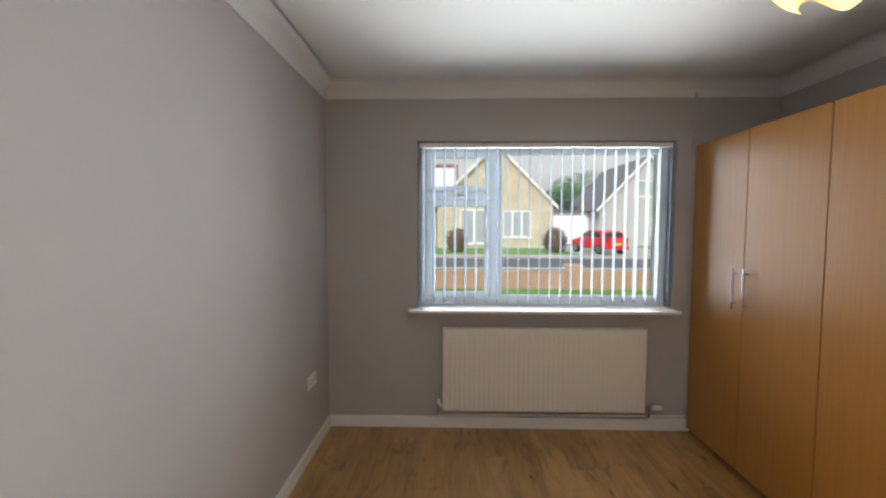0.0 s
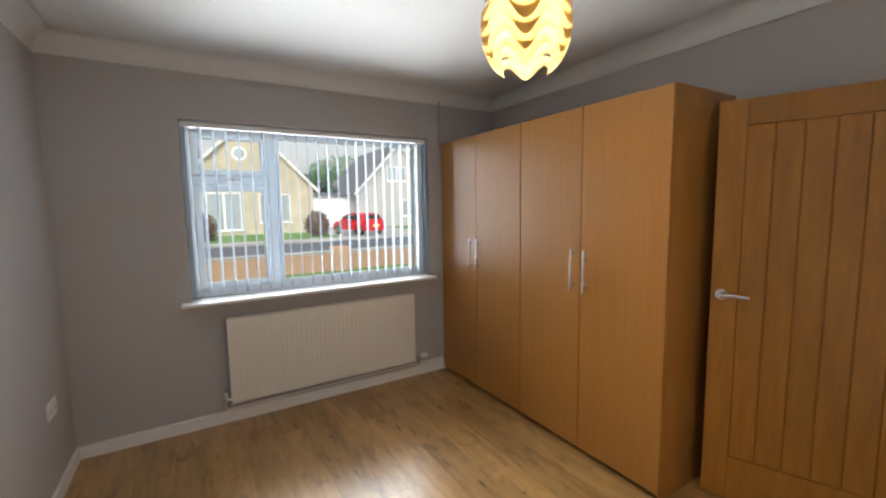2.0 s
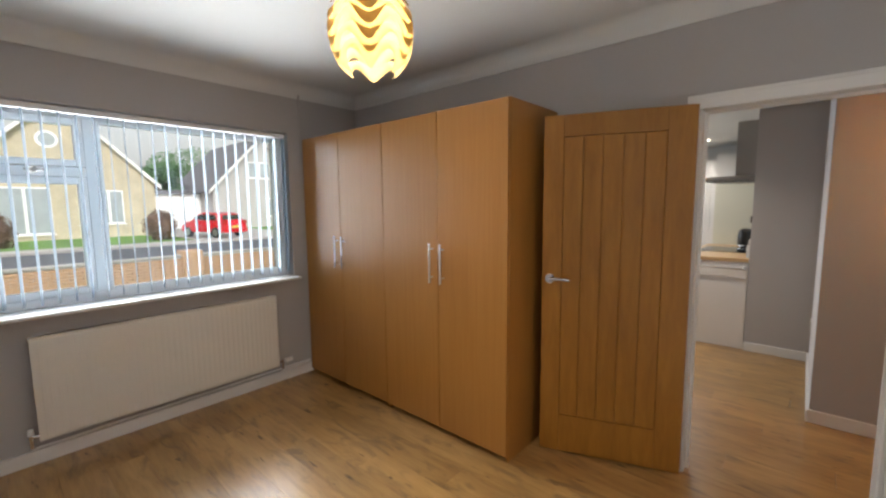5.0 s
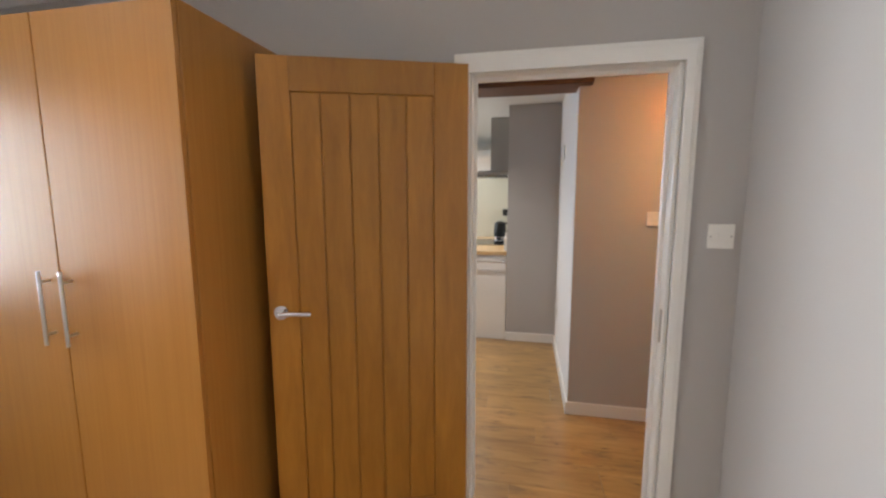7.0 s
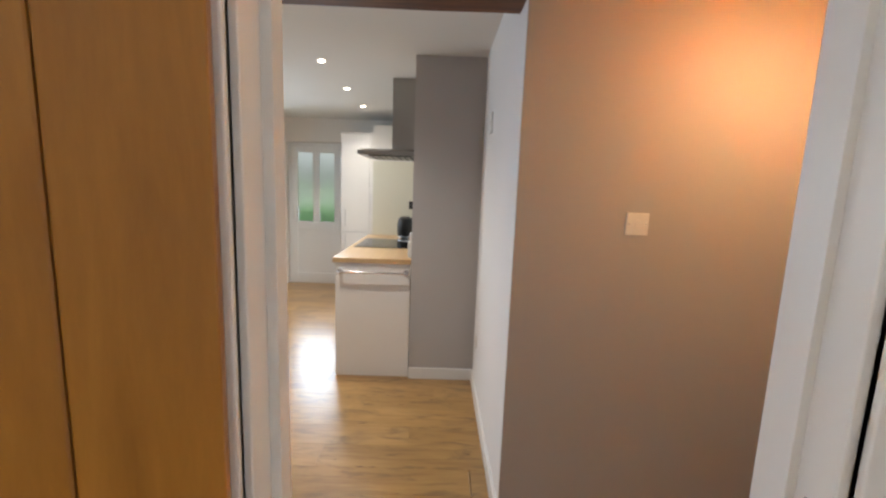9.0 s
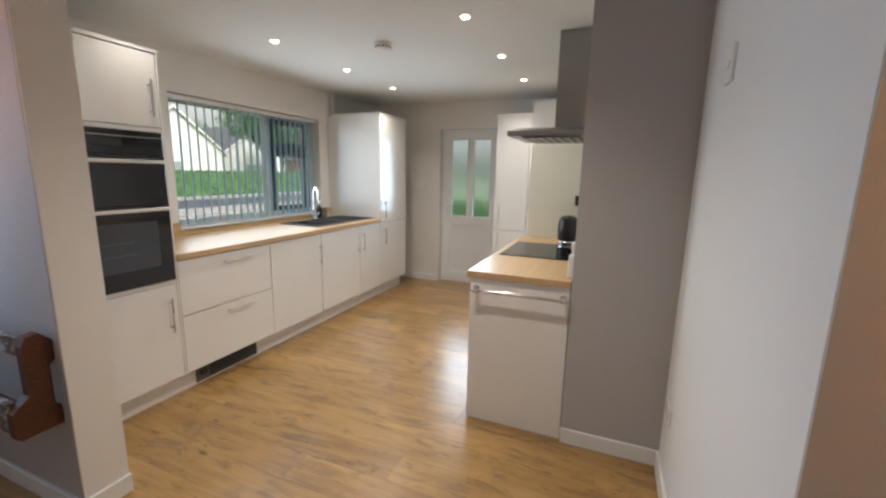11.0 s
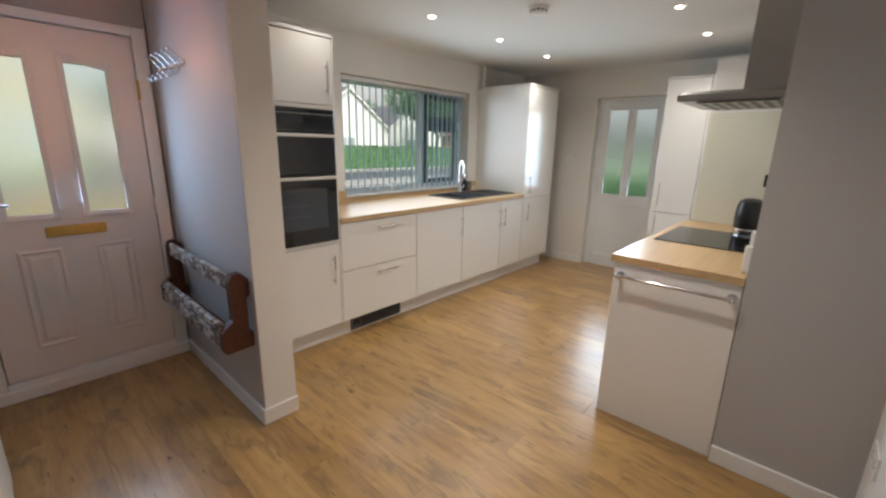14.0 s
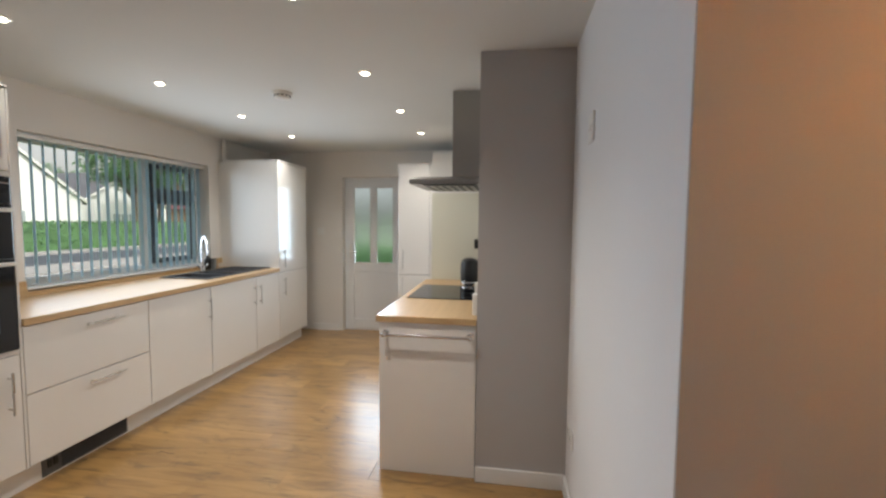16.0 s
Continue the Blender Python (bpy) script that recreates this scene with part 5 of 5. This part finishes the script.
def leaf_mass(bm, cx, cy, cz, rx, ry, rz, n, size, square=False):
    """Many small leaf blades scattered through a soft outline."""
    for _ in range(n):
        if square:
            p = Vector((random.uniform(-1, 1), random.uniform(-1, 1), random.uniform(-1, 1)))
            k = random.randrange(3)
            p[k] = math.copysign(random.uniform(0.85, 1.06), p[k])
        else:
            p = Vector((random.gauss(0, 1), random.gauss(0, 1), random.gauss(0, 1))).normalized() * random.uniform(0.55, 1.0) ** 0.6
            p *= 1 + 0.22 * noise.noise(p * 2.3 + Vector((cx, cy, 0)))
        c = Vector((cx + p.x * rx, cy + p.y * ry, cz + p.z * rz))
        a = Vector((random.uniform(-1, 1), random.uniform(-1, 1), random.uniform(-1, 1))).normalized() * size * random.uniform(0.6, 1.3)
        b = a.cross(Vector((random.uniform(-1, 1), random.uniform(-1, 1), random.uniform(-1, 1)))).normalized() * size * 0.5
        bm.faces.new([bm.verts.new(c + q) for q in (-a, b, a, -b)])


def shrub(name, c, r, n, size, material, label, square=False):
    ob = thing(name, (c[0], c[1], GZ), label, "hedge" if square else "bush")
    if square:
        part("inner_growth", box(c[0] - r[0] * 0.9, c[1] - r[1] * 0.85, GZ, c[0] + r[0] * 0.9, c[1] + r[1] * 0.85, c[2] + r[2] * 0.9), material, ob)
    else:
        bm = bmesh.new()
        bmesh.ops.create_icosphere(bm, subdivisions=3, radius=0.8, matrix=Matrix.Translation(c) @ Matrix.Diagonal((*r, 1)))
        for v in bm.verts:
            v.co += noise.noise_vector(v.co * 2.0) * 0.12
        part("inner_growth", bm, material, ob)
    bm = bmesh.new()
    leaf_mass(bm, *c, *r, n, size, square)
    tagged(part("leaves", bm, material, ob), kind="stuff")


shrub("bush", (6.75, 27.5, 0.45), (0.85, 0.85, 0.9), 1800, 0.07, LEAF_B, "rounded brown clipped bush beside the drive")
shrub("bush", (0.3, 28.0, 0.4), (0.75, 0.7, 0.9), 1500, 0.07, LEAF_B, "rounded brown bush in front of the house")
shrub("hedge", (30.0, 26.0, 0.45), (14.0, 0.6, 0.85), 9000, 0.10, LEAF, "long clipped green hedge across the road", True)
shrub("hedge", (11.6, 1.6, 0.15), (0.5, 5.0, 0.75), 6000, 0.06, LEAF, "green garden hedge behind the back door", True)


def tree(x, y, h, r, label):
    ob = thing("tree", (x, y, GZ), label, "tree")
    bm = tube((x, y, GZ), (x + 0.2, y, GZ + h * 0.55), 0.22, 10, 0.12)
    tips = []
    for i in range(7):
        a = i * 0.9
        e = (x + r * 0.6 * math.cos(a), y + r * 0.6 * math.sin(a), GZ + h * (0.62 + 0.05 * i))
        add_tube(bm, (x + 0.15, y, GZ + h * (0.3 + 0.03 * i)), e, 0.08, 8, 0.02)
        tips.append(e)
    part("trunk", bm, BARK, ob)
    bm = bmesh.new()
    for e in tips:
        leaf_mass(bm, *e, r * 0.55, r * 0.55, r * 0.5, 900, 0.13)
    tagged(part("crown", bm, LEAF, ob), kind="stuff")


tree(11.0, 44.0, 5.5, 1.8, "small green tree behind the drive")
tree(33.0, 31.0, 8.5, 3.2, "leafy tree beyond the hedge")
tree(37.5, 33.0, 7.5, 2.8, "leafy tree beyond the hedge")
for i in range(10):
    if i not in (0, 1):
        tree(-6 + i * 8.5, 66 + 4 * (i % 3), 9.0, 4.0, "distant tree behind the houses")

car = thing("car", (9.4, 27.0, GZ + 0.03), "small red hatchback parked on the drive", "car")
CM = pose(9.4, 27.0, GZ + 0.03, 0, 0, 107)
side = [(-1.85, 0.32), (-1.90, 0.60), (-1.82, 0.86), (-1.62, 0.98), (-1.45, 1.32), (-1.1, 1.47), (-0.1, 1.50), (0.45, 1.36), (1.0, 0.98), (1.65, 0.86), (1.88, 0.66), (1.90, 0.32)]
bm = prism(side, "y", -0.82, 0.82)
bmesh.ops.bevel(bm, geom=list(bm.edges), offset=0.07, segments=3, affect="EDGES")
for v in bm.verts:
    if v.co.z > 1.0:
        v.co.y *= 1 - 0.28 * (v.co.z - 1.0)
bmesh.ops.transform(bm, matrix=CM, verts=bm.verts)
part("body", bm, CAR_RED, car, "glossy red body", True)
for s in (-1, 1):
    bm = prism([(-1.32, 1.02), (-1.15, 1.36), (-0.1, 1.40), (0.38, 1.28), (0.80, 1.02)], "y", s * 0.755, s * 0.79, CM)
    part("side_window", bm, CAR_GLASS, car)
part("rear_window", prism([(-0.62, 1.05), (0.62, 1.05), (0.54, 1.34), (-0.54, 1.34)], "x", -1.60, -1.50, CM), CAR_GLASS, car)
part("windscreen", box(0.62, -0.6, 1.0, 0.95, 0.6, 1.28, 0.02, CM), CAR_GLASS, car)
part("rear_bumper", box(-1.95, -0.78, 0.30, -1.82, 0.78, 0.52, 0.03, CM), CAR_RED, car)
part("number_plate", box(-1.955, -0.26, 0.58, -1.90, 0.26, 0.70, 0.005, CM), plain("plate_yellow", (0.7, 0.55, 0.08), 0.4), car, "yellow number plate")
for s in (-1, 1):
    part("tail_lamp", box(-1.90, s * 0.68 - 0.1, 0.80, -1.74, s * 0.68 + 0.1, 1.02, 0.02, CM), plain("tail_lamp_red", (0.35, 0.01, 0.01), 0.15, var=0.05, bumpy=0.0), car, "red tail lamp")
    for x in (-1.2, 1.22):
        w = part("wheel", tube(CM @ Vector((x, s * 0.84, 0.31)), CM @ Vector((x, s * 0.66, 0.31)), 0.31, 28), TYRE, car)
        part("rim", tube(CM @ Vector((x, s * 0.85, 0.31)), CM @ Vector((x, s * 0.835, 0.31)), 0.20, 20), STEEL, w)

# ---------- floor boards ----------
floor = tagged(new("floor", mesh_of("floor", box(BX0, -1.6, -0.1, KX1 + 0.1, 3.30, -0.012), MORTAR)), "warm oak laminate floor of staggered boards", "floor", "", "structure")
boards = {}


def board_mesh(length):
    key = round(length, 2)
    if key not in boards:
        boards[key] = mesh_of("plank", box(-0.095, 0.0003, -0.0115, 0.095, key - 0.0003, 0.0, 0.0005), FLOOR)
    return boards[key]


rng = random.Random(4)
LONG, WIDE = 1.28, 0.1905
col, x = 0, BX0 - 0.06
while x < KX1 + 0.1:
    lo = -0.78 if x < 2.2 else -1.6 if x < 3.5 else -0.3
    y = lo - LONG * ((col * 0.37) % 1.0)
    while y < 3.30:
        a, b = max(y, lo), min(y + LONG, 3.30)
        if b - a > 0.08:
            p = new("plank", board_mesh(b - a))
            p.parent = floor
            p.matrix_basis = Matrix.Translation((x + 0.095, a, 0.0))
        y += LONG
    x += WIDE
    col += 1
